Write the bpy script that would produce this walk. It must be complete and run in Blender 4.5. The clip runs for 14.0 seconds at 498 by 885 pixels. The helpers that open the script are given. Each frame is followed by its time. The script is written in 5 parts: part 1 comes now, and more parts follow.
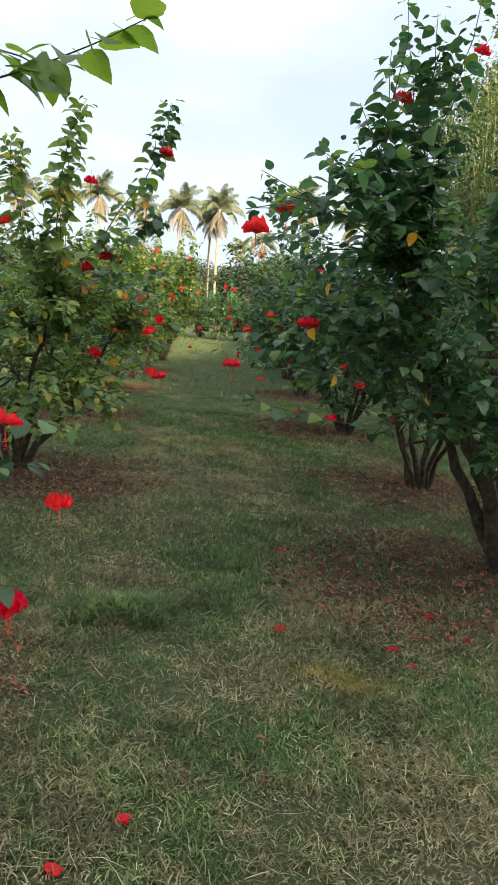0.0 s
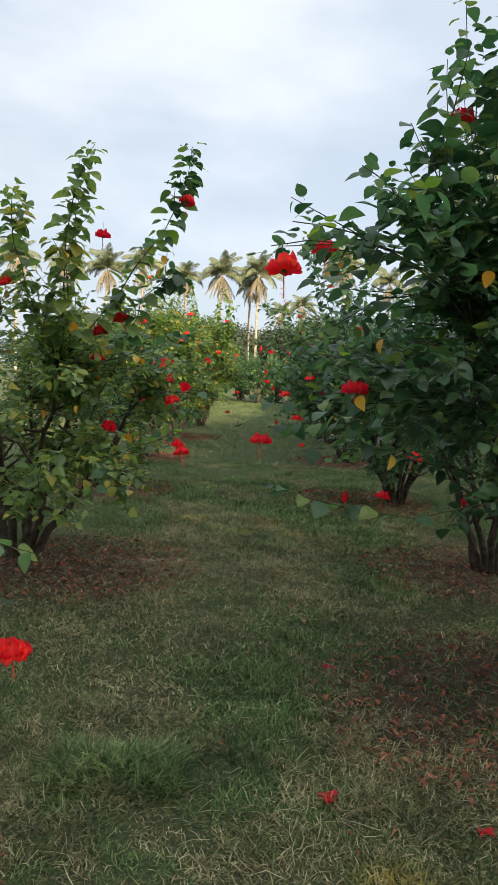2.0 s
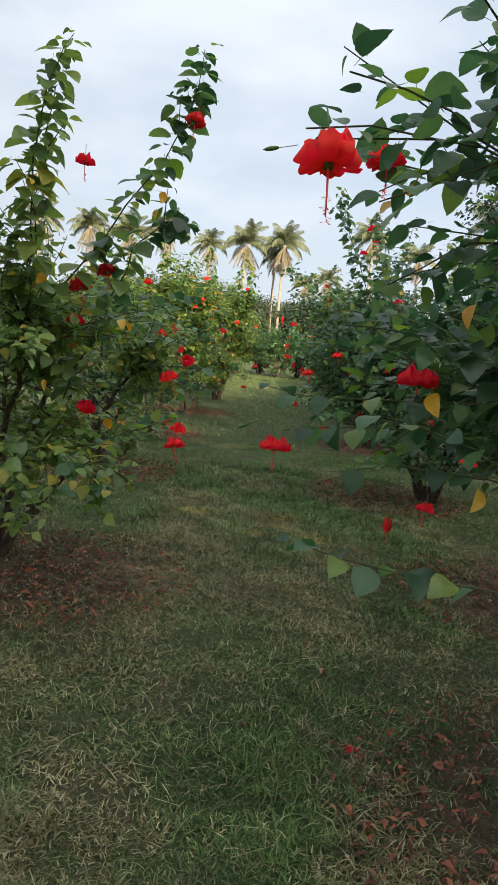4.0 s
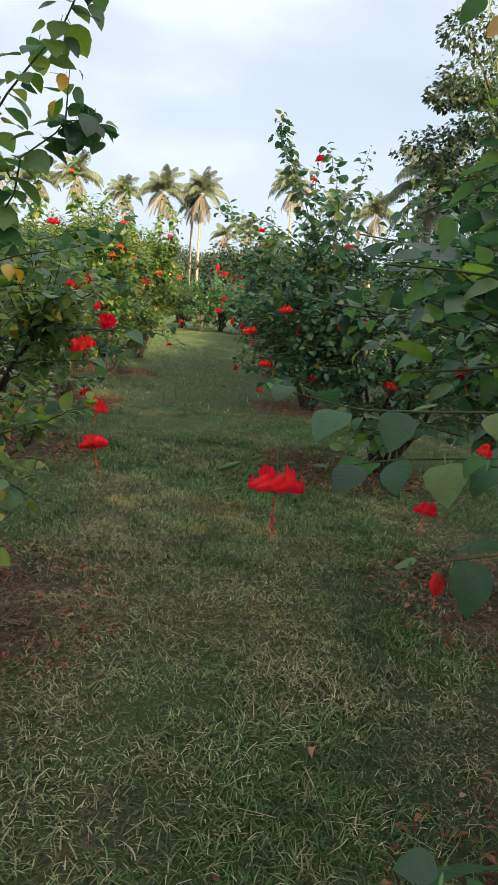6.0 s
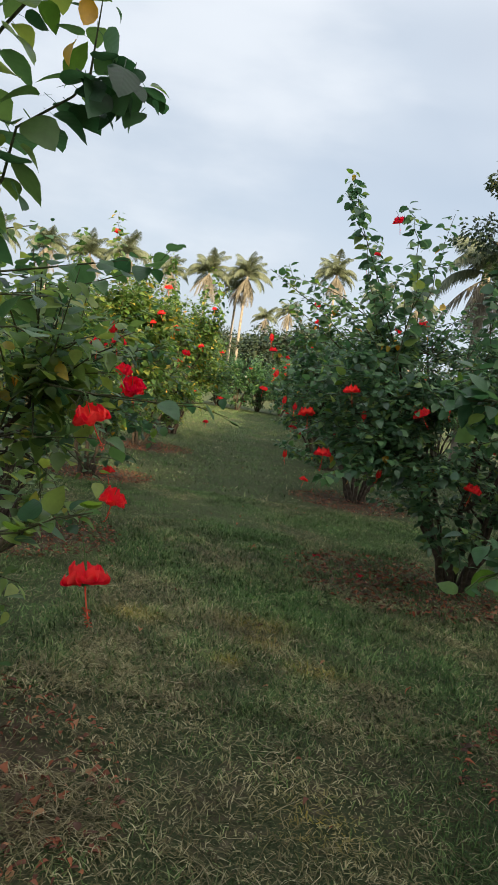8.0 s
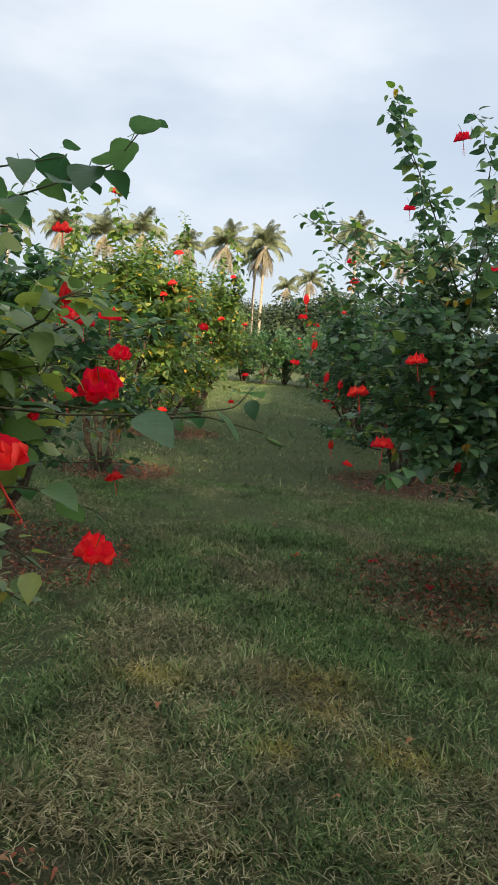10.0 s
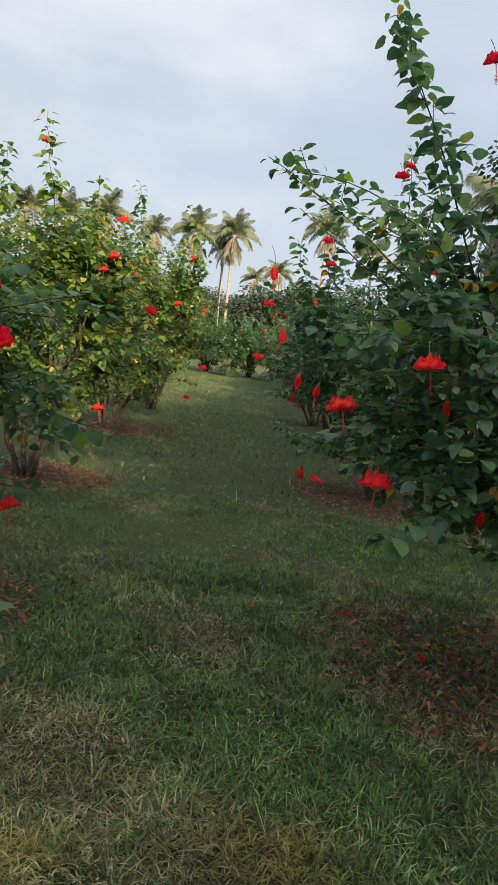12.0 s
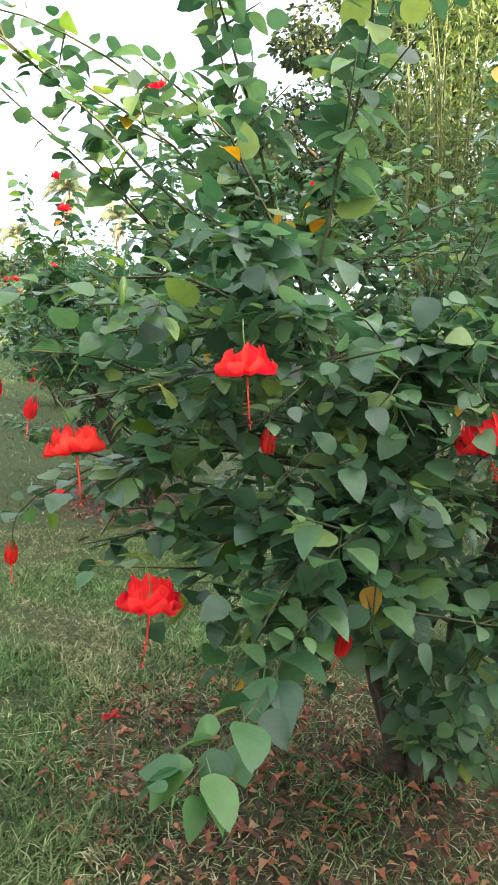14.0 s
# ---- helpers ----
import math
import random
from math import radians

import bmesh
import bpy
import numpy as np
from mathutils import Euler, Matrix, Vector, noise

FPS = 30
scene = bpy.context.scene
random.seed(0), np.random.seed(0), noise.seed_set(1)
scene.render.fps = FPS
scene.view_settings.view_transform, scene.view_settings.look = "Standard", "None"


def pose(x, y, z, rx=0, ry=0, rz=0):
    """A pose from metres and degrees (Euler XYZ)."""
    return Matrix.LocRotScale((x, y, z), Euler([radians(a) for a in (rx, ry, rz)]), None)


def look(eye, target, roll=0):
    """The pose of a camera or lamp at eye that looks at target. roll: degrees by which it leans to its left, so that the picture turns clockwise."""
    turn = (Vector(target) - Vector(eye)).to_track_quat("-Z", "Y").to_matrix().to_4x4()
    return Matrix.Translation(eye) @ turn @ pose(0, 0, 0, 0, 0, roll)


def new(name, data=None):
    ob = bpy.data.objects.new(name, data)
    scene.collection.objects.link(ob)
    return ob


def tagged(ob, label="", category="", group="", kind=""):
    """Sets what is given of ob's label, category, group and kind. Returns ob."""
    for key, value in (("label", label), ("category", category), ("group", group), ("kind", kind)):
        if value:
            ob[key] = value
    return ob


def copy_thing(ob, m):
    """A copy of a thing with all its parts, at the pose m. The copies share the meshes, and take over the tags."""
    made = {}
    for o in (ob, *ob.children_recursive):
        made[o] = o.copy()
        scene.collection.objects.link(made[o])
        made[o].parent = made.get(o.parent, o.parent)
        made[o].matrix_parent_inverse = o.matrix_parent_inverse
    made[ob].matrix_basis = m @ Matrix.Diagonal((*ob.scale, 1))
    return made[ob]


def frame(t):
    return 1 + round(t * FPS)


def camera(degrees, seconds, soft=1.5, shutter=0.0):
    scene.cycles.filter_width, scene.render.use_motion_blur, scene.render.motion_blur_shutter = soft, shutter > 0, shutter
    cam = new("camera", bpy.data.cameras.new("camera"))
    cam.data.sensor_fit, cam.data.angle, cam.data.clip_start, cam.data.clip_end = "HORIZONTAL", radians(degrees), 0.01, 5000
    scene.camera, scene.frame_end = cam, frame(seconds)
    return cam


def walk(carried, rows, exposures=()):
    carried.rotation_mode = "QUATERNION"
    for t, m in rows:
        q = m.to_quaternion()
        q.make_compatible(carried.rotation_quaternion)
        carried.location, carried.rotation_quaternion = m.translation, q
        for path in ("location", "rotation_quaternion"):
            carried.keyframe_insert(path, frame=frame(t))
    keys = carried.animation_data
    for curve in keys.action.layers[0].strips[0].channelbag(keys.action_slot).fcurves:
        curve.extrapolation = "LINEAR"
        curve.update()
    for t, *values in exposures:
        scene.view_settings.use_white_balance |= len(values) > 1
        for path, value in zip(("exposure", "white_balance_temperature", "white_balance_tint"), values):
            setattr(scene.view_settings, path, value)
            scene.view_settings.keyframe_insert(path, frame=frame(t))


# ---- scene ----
cam = camera(38.3, 14.0, soft=0.35)
METRES, EYE, TILT, LEAN, TURN = 7.8, 1.52, -10.2, -4.5, 0.0
ROWS = [
    (0.0, 0.0, 0.0, 0.0, -0.0, 0.0, 0.0),
    (0.5, 0.0065, 0.0174, 0.0026, 2.11, 1.14, 0.22),
    (1.0, 0.0144, 0.0407, 0.0089, 3.57, 2.7, -1.76),
    (1.5, 0.0154, 0.0657, 0.0112, 3.89, 1.29, -0.26),
    (2.0, 0.0053, 0.1009, 0.02, 3.5, 4.93, 0.89),
    (2.5, 0.0043, 0.1289, 0.0234, 4.14, 3.4, -0.17),
    (5.0, -0.0106, 0.3062, 0.0617, 4.66, 2.68, -2.0),
    (5.5, -0.0197, 0.3395, 0.0665, 2.75, 2.19, 1.0),
    (6.0, -0.0238, 0.363, 0.0711, -1.44, -0.91, -0.09),
    (6.5, -0.0237, 0.3933, 0.0766, 0.95, -0.32, -1.03),
    (7.0, -0.0264, 0.4179, 0.082, 1.85, -0.29, -2.33),
    (7.5, -0.0371, 0.4489, 0.083, -4.42, 10.42, -0.66),
    (8.0, -0.0406, 0.4958, 0.0877, 0.75, 5.41, -3.99),
    (10.5, -0.0526, 0.6655, 0.1238, 2.74, 1.64, 0.14),
    (11.0, -0.054, 0.7007, 0.1324, -0.36, -0.48, -0.54),
    (11.5, -0.0485, 0.7461, 0.1369, 4.69, 2.83, -1.39),
    (12.0, -0.0467, 0.7862, 0.1443, 0.24, 2.49, -2.48),
    (12.5, -0.0415, 0.8272, 0.1551, -8.79, -0.01, 0.48),
    (13.0, -0.0313, 0.869, 0.1609, -11.7, 2.31, 1.61),
    (13.5, -0.0226, 0.9125, 0.169, -16.11, 0.99, 0.98),
    (14.0, -0.0197, 0.96, 0.1803, -18.84, 0.12, 1.25),
]
walk(cam, [(t, pose(0, 0, EYE, TILT, LEAN, TURN) @ pose(METRES * x, METRES * y, METRES * z, 90 + pitch, roll, yaw)) for t, x, y, z, yaw, pitch, roll in ROWS],
     exposures=[(0.0, 1.58), (1.0, 1.46), (2.5, 1.25), (5.0, 1.3), (6.5, 1.42), (7.5, 1.2), (8.0, 1.14), (10.5, 1.3), (11.5, 1.42), (12.0, 1.08), (12.5, 1.54), (13.0, 1.78), (13.5, 2.25), (14.0, 2.75)])

# ---- light ----
SUN_EL, SUN_AZ = 24.0, 160.0          # degrees; azimuth clockwise from +y
world = bpy.data.worlds.new("World")
scene.world = world
world.use_nodes = True
wn, wl = world.node_tree.nodes, world.node_tree.links
wn.clear()
w_out = wn.new("ShaderNodeOutputWorld")
w_bg = wn.new("ShaderNodeBackground")
w_sky = wn.new("ShaderNodeTexSky")
w_sky.sky_type = "NISHITA"
w_sky.sun_disc = False
w_sky.sun_elevation, w_sky.sun_rotation = radians(SUN_EL), radians(SUN_AZ)
w_sky.air_density, w_sky.dust_density, w_sky.ozone_density = 1.0, 1.2, 1.6
w_co = wn.new("ShaderNodeTexCoord")
w_map = wn.new("ShaderNodeMapping")
w_map.inputs["Scale"].default_value = (1.0, 1.0, 2.6)
w_map.inputs["Location"].default_value = (0.35, 0.1, 0.2)
w_noise = wn.new("ShaderNodeTexNoise")
w_noise.inputs["Scale"].default_value = 1.7
w_noise.inputs["Detail"].default_value = 3
w_noise.inputs["Roughness"].default_value = 0.5
w_ramp = wn.new("ShaderNodeValToRGB")
w_ramp.color_ramp.elements[0].position = 0.36
w_ramp.color_ramp.elements[0].color = (0.66, 0.66, 0.66, 1)
w_ramp.color_ramp.elements[1].position = 0.62
w_ramp.color_ramp.elements[1].color = (0.96, 0.96, 0.96, 1)
w_mix = wn.new("ShaderNodeMix")
w_mix.data_type = "RGBA"
w_dot = wn.new("ShaderNodeVectorMath")
w_dot.operation = "DOT_PRODUCT"
w_dot.inputs[1].default_value = (0.75, -0.35, 0.56)
w_veil_fill = wn.new("ShaderNodeValToRGB")          # thin cloud; its brighter, whiter unseen side over the right-hand rows is added fill light
w_veil_fill.color_ramp.elements[0].position, w_veil_fill.color_ramp.elements[0].color = 0.0, (0.27, 0.3, 0.335, 1)
w_veil_fill.color_ramp.elements[1].position, w_veil_fill.color_ramp.elements[1].color = 1.0, (1.0, 0.98, 0.94, 1)
w_mid = w_veil_fill.color_ramp.elements.new(0.5)
w_mid.color = (0.325, 0.362, 0.41, 1)
w_half = wn.new("ShaderNodeMapRange")
w_half.inputs["From Min"].default_value, w_half.inputs["From Max"].default_value = -1.0, 1.0
w_gain = wn.new("ShaderNodeVectorMath")
w_gain.operation = "SCALE"
w_gain.inputs["Scale"].default_value = 19.5
wl.new(w_co.outputs["Generated"], w_dot.inputs[0])
wl.new(w_dot.outputs["Value"], w_half.inputs["Value"])
wl.new(w_half.outputs["Result"], w_veil_fill.inputs["Fac"])
wl.new(w_veil_fill.outputs["Color"], w_gain.inputs[0])
wl.new(w_gain.outputs["Vector"], w_mix.inputs["B"])
wl.new(w_co.outputs["Generated"], w_map.inputs["Vector"])
wl.new(w_map.outputs["Vector"], w_noise.inputs["Vector"])
wl.new(w_noise.outputs["Fac"], w_ramp.inputs["Fac"])
wl.new(w_ramp.outputs["Color"], w_mix.inputs["Factor"])
wl.new(w_sky.outputs["Color"], w_mix.inputs["A"])
# a bright cloud bank hangs over the far end of the walk
w_near = wn.new("ShaderNodeVectorMath")
w_near.operation = "DOT_PRODUCT"
w_near.inputs[1].default_value = (-0.19, 0.885, 0.425)
w_rag = wn.new("ShaderNodeMath")
w_rag.operation = "MULTIPLY_ADD"
w_rag.inputs[1].default_value = 0.2
w_fine = wn.new("ShaderNodeTexNoise")
w_fine.inputs["Scale"].default_value = 3.6
w_fine.inputs["Detail"].default_value = 5
w_bank = wn.new("ShaderNodeMapRange")
w_bank.interpolation_type = "SMOOTHSTEP"
w_bank.inputs["From Min"].default_value, w_bank.inputs["From Max"].default_value = 1.035, 1.125
w_bank.inputs["To Max"].default_value = 0.6
w_top = wn.new("ShaderNodeMix")
w_top.data_type = "RGBA"
w_top.inputs["B"].default_value = (8.5, 8.9, 9.4, 1)
wl.new(w_co.outputs["Generated"], w_near.inputs[0])
wl.new(w_map.outputs["Vector"], w_fine.inputs["Vector"])
wl.new(w_fine.outputs["Fac"], w_rag.inputs[0])
wl.new(w_near.outputs["Value"], w_rag.inputs[2])
wl.new(w_rag.outputs["Value"], w_bank.inputs["Value"])
wl.new(w_bank.outputs["Result"], w_top.inputs["Factor"])
wl.new(w_mix.outputs["Result"], w_top.inputs["A"])
wl.new(w_top.outputs["Result"], w_bg.inputs["Color"])
w_bg.inputs["Strength"].default_value = 0.052
wl.new(w_bg.outputs["Background"], w_out.inputs["Surface"])

sun_data = bpy.data.lights.new("sun", "SUN")
sun_data.energy, sun_data.angle, sun_data.color = 5.0, radians(0.6), (1.0, 0.8, 0.5)
sun = new("sun", sun_data)
_a, _e = radians(SUN_AZ), radians(SUN_EL)
SUN_DIR = Vector((math.sin(_a) * math.cos(_e), math.cos(_a) * math.cos(_e), math.sin(_e)))
sun.matrix_world = look(SUN_DIR * 40, (0, 0, 0))


# ---- materials ----
def material(name):
    m = bpy.data.materials.new(name)
    m.use_nodes = True
    nt = m.node_tree
    return m, nt, nt.nodes, nt.links, nt.nodes["Principled BSDF"]


def ramp_node(nodes, stops):
    r = nodes.new("ShaderNodeValToRGB")
    el = r.color_ramp.elements
    while len(el) < len(stops):
        el.new(0.5)
    for e, (p, c) in zip(el, stops):
        e.position, e.color = p, (*c, 1)
    return r


def noise_node(nodes, links, scale, detail=3, rough=0.55, coord=None):
    n = nodes.new("ShaderNodeTexNoise")
    n.inputs["Scale"].default_value, n.inputs["Detail"].default_value, n.inputs["Roughness"].default_value = scale, detail, rough
    if coord is None:
        coord = nodes.new("ShaderNodeNewGeometry").outputs["Position"]
    links.new(coord, n.inputs["Vector"])
    return n


def leaf_material(name, stops, rough=0.38, through_share=0.38, single=False, spec=0.6, veins=False):
    """Leaf skin: colour by leaf, mottling, gloss, and some light through the blade."""
    m, nt, nodes, links, bsdf = material(name)
    geo = nodes.new("ShaderNodeNewGeometry")
    if single:
        rnd = nodes.new("ShaderNodeObjectInfo").outputs["Random"]
    else:
        rnd = geo.outputs["Random Per Island"]
    r = ramp_node(nodes, stops)
    links.new(rnd, r.inputs["Fac"])
    n = noise_node(nodes, links, 38.0, 3, 0.6, geo.outputs["Position"])
    val = nodes.new("ShaderNodeMapRange")
    val.inputs["To Min"].default_value, val.inputs["To Max"].default_value = 0.72, 1.28
    links.new(n.outputs["Fac"], val.inputs["Value"])
    hsv = nodes.new("ShaderNodeHueSaturation")
    links.new(val.outputs["Result"], hsv.inputs["Value"])
    links.new(r.outputs["Color"], hsv.inputs["Color"])
    links.new(hsv.outputs["Color"], bsdf.inputs["Base Color"])
    # some blades are glossy, some dusty and dull
    dull = nodes.new("ShaderNodeMath")
    dull.operation = "FRACT"
    times = nodes.new("ShaderNodeMath")
    times.operation = "MULTIPLY"
    times.inputs[1].default_value = 17.3
    links.new(rnd, times.inputs[0])
    links.new(times.outputs["Value"], dull.inputs[0])
    gloss = nodes.new("ShaderNodeMapRange")
    gloss.inputs["To Min"].default_value, gloss.inputs["To Max"].default_value = rough * 0.75, rough * 1.4
    links.new(dull.outputs["Value"], gloss.inputs["Value"])
    links.new(gloss.outputs["Result"], bsdf.inputs["Roughness"])
    bsdf.inputs["Specular IOR Level"].default_value = spec
    bump = nodes.new("ShaderNodeBump")
    bump.inputs["Strength"].default_value, bump.inputs["Distance"].default_value = 0.25, 0.004
    links.new(n.outputs["Fac"], bump.inputs["Height"])
    links.new(bump.outputs["Normal"], bsdf.inputs["Normal"])
    if veins:
        # side veins run forward from the midrib: bands of y - 0.8 |x| in the leaf's own space
        sep = nodes.new("ShaderNodeSeparateXYZ")
        links.new(nodes.new("ShaderNodeTexCoord").outputs["Object"], sep.inputs["Vector"])
        ab = nodes.new("ShaderNodeMath")
        ab.operation = "ABSOLUTE"
        links.new(sep.outputs["X"], ab.inputs[0])
        along = nodes.new("ShaderNodeMath")
        along.operation = "MULTIPLY_ADD"
        along.inputs[1].default_value = -0.8
        links.new(ab.outputs["Value"], along.inputs[0])
        links.new(sep.outputs["Y"], along.inputs[2])
        freq = nodes.new("ShaderNodeMath")
        freq.operation = "MULTIPLY"
        freq.inputs[1].default_value = 40.0
        links.new(along.outputs["Value"], freq.inputs[0])
        wave = nodes.new("ShaderNodeMath")
        wave.operation = "SINE"
        links.new(freq.outputs["Value"], wave.inputs[0])
        rib = nodes.new("ShaderNodeMapRange")
        rib.inputs["From Min"].default_value, rib.inputs["From Max"].default_value = 0.0, 0.035
        rib.inputs["To Min"].default_value, rib.inputs["To Max"].default_value = 1.6, 0.0
        links.new(ab.outputs["Value"], rib.inputs["Value"])
        high = nodes.new("ShaderNodeMath")
        high.operation = "SUBTRACT"
        links.new(wave.outputs["Value"], high.inputs[0])
        links.new(rib.outputs["Result"], high.inputs[1])
        b2 = nodes.new("ShaderNodeBump")
        b2.inputs["Strength"].default_value, b2.inputs["Distance"].default_value = 0.07, 0.003
        links.new(high.outputs["Value"], b2.inputs["Height"])
        links.new(bump.outputs["Normal"], b2.inputs["Normal"])
        links.new(b2.outputs["Normal"], bsdf.inputs["Normal"])
    tr = nodes.new("ShaderNodeBsdfTranslucent")
    br = nodes.new("ShaderNodeHueSaturation")
    br.inputs["Value"].default_value, br.inputs["Saturation"].default_value = 1.9, 1.1
    br.inputs["Hue"].default_value = 0.485
    links.new(hsv.outputs["Color"], br.inputs["Color"])
    links.new(br.outputs["Color"], tr.inputs["Color"])
    mix = nodes.new("ShaderNodeMixShader")
    mix.inputs["Fac"].default_value = through_share
    links.new(bsdf.outputs["BSDF"], mix.inputs[1])
    links.new(tr.outputs["BSDF"], mix.inputs[2])
    links.new(mix.outputs["Shader"], nodes["Material Output"].inputs["Surface"])
    return m


def rough_material(name, stops, scale, rough=0.85, bump_scale=60.0, bump_depth=0.01, spec=0.25):
    m, nt, nodes, links, bsdf = material(name)
    n = noise_node(nodes, links, scale, 5, 0.6)
    r = ramp_node(nodes, stops)
    links.new(n.outputs["Fac"], r.inputs["Fac"])
    links.new(r.outputs["Color"], bsdf.inputs["Base Color"])
    bsdf.inputs["Roughness"].default_value = rough
    bsdf.inputs["Specular IOR Level"].default_value = spec
    n2 = noise_node(nodes, links, bump_scale, 4, 0.65)
    bump = nodes.new("ShaderNodeBump")
    bump.inputs["Strength"].default_value, bump.inputs["Distance"].default_value = 0.7, bump_depth
    links.new(n2.outputs["Fac"], bump.inputs["Height"])
    links.new(bump.outputs["Normal"], bsdf.inputs["Normal"])
    return m


GREENS = [(0.0, (0.024, 0.062, 0.031)), (0.3, (0.041, 0.104, 0.047)), (0.65, (0.064, 0.148, 0.06)), (0.9, (0.1, 0.2, 0.066)), (1.0, (0.17, 0.24, 0.055))]
M_LEAF = leaf_material("hibiscus_leaf", GREENS, rough=0.36, spec=0.75)
# the common greens, lighter throughout, for the broad right-hand bush
M_LEAF_LIGHTER = leaf_material("hibiscus_leaf_lighter", [(0.0, (0.03, 0.07, 0.037)), (0.3, (0.055, 0.12, 0.06)), (0.65, (0.084, 0.17, 0.08)), (0.9, (0.12, 0.22, 0.085)), (1.0, (0.2, 0.27, 0.07))], rough=0.4, spec=0.75)
# yellower leaves, with the light on the left bush brightened into the greens
M_LEAF_LEFT_LIT = leaf_material("hibiscus_leaf_left_lit", [(0.0, (0.06, 0.115, 0.038)), (0.35, (0.12, 0.21, 0.062)), (0.7, (0.18, 0.275, 0.075)), (0.93, (0.25, 0.31, 0.07)), (1.0, (0.42, 0.33, 0.055))], spec=0.7)
# yellowing leaves; the warm sun on the left rows is tinted in too
M_LEAF_SUNLIT = leaf_material("hibiscus_leaf_yellow_sunlit", [(0.0, (0.036, 0.085, 0.024)), (0.4, (0.066, 0.135, 0.032)), (0.78, (0.115, 0.19, 0.042)), (0.95, (0.2, 0.24, 0.05)), (1.0, (0.5, 0.34, 0.055))])
M_LEAF_ONE = leaf_material("hibiscus_leaf_single", GREENS, rough=0.38, single=True, spec=0.55, veins=True)
# young leaves; the colour is brightened as if backlit, for the overhanging boughs
M_LEAF_YOUNG_LIT = leaf_material("hibiscus_leaf_young_lit", [(0.0, (0.075, 0.16, 0.03)), (1.0, (0.15, 0.25, 0.045))], through_share=0.5, single=True, veins=True)
M_YELLOW = leaf_material("yellowed_leaf", [(0.0, (0.48, 0.22, 0.025)), (0.6, (0.6, 0.33, 0.03)), (1.0, (0.42, 0.33, 0.05))], 0.5, 0.25, single=True)
M_PETAL = leaf_material("red_petal", [(0.0, (0.68, 0.026, 0.03)), (0.5, (0.76, 0.042, 0.034)), (1.0, (0.8, 0.075, 0.045))], 0.55, 0.3, single=True, spec=0.2)
M_PISTIL = leaf_material("pistil_red", [(0.0, (0.75, 0.06, 0.04)), (1.0, (0.85, 0.14, 0.07))], 0.5, 0.2, single=True)
M_FALLEN = leaf_material("wilted_petal", [(0.0, (0.42, 0.012, 0.02)), (1.0, (0.58, 0.022, 0.028))], 0.6, 0.2, single=True, spec=0.2)
M_CALYX = leaf_material("green_calyx", [(0.0, (0.07, 0.16, 0.04)), (1.0, (0.11, 0.2, 0.05))], 0.5, 0.1, single=True)
M_BARK = rough_material("hibiscus_bark", [(0.3, (0.03, 0.023, 0.017)), (0.55, (0.075, 0.057, 0.042)), (0.75, (0.15, 0.12, 0.09))], 22.0)
M_TWIG = rough_material("hibiscus_twig", [(0.3, (0.055, 0.065, 0.03)), (0.6, (0.1, 0.1, 0.052)), (0.8, (0.16, 0.14, 0.085))], 14.0, 0.7)
M_PALM_TRUNK = rough_material("palm_trunk", [(0.3, (0.2, 0.165, 0.13)), (0.6, (0.36, 0.31, 0.25)), (0.8, (0.48, 0.43, 0.36))], 3.0, 0.9, 9.0, 0.05)
M_PALM_LEAF = leaf_material("palm_leaflet", [(0.0, (0.085, 0.11, 0.062)), (0.5, (0.125, 0.15, 0.088)), (1.0, (0.2, 0.215, 0.14))], 0.5, 0.25)
M_PALM_DEAD = leaf_material("dead_palm_frond", [(0.0, (0.17, 0.15, 0.108)), (0.6, (0.25, 0.22, 0.165)), (1.0, (0.34, 0.31, 0.25))], 0.8, 0.2)
M_FAR_LEAF = leaf_material("far_olive_leaf", [(0.0, (0.026, 0.05, 0.024)), (0.6, (0.042, 0.066, 0.03)), (1.0, (0.075, 0.085, 0.042))], 0.7, 0.2)
M_TREE_LEAF = leaf_material("broad_tree_leaf", [(0.0, (0.015, 0.032, 0.02)), (0.6, (0.026, 0.048, 0.026)), (1.0, (0.045, 0.068, 0.03))], 0.5, 0.25)
M_TREE_DARK = leaf_material("dark_tree_leaf", [(0.0, (0.03, 0.05, 0.03)), (0.7, (0.05, 0.075, 0.04)), (1.0, (0.12, 0.12, 0.045))], 0.5, 0.3)
M_BAMBOO_LEAF = leaf_material("bamboo_leaf", [(0.0, (0.05, 0.09, 0.03)), (0.6, (0.085, 0.14, 0.042)), (1.0, (0.16, 0.2, 0.065))], 0.5, 0.35)
M_BAMBOO = rough_material("bamboo_culm", [(0.3, (0.085, 0.105, 0.035)), (0.7, (0.16, 0.165, 0.065))], 5.0, 0.5)
M_LITTER = leaf_material("dry_leaf_litter", [(0.0, (0.07, 0.034, 0.022)), (0.35, (0.16, 0.062, 0.036)), (0.7, (0.29, 0.095, 0.048)), (0.9, (0.4, 0.13, 0.06)), (1.0, (0.38, 0.24, 0.13))], 0.8, 0.1)


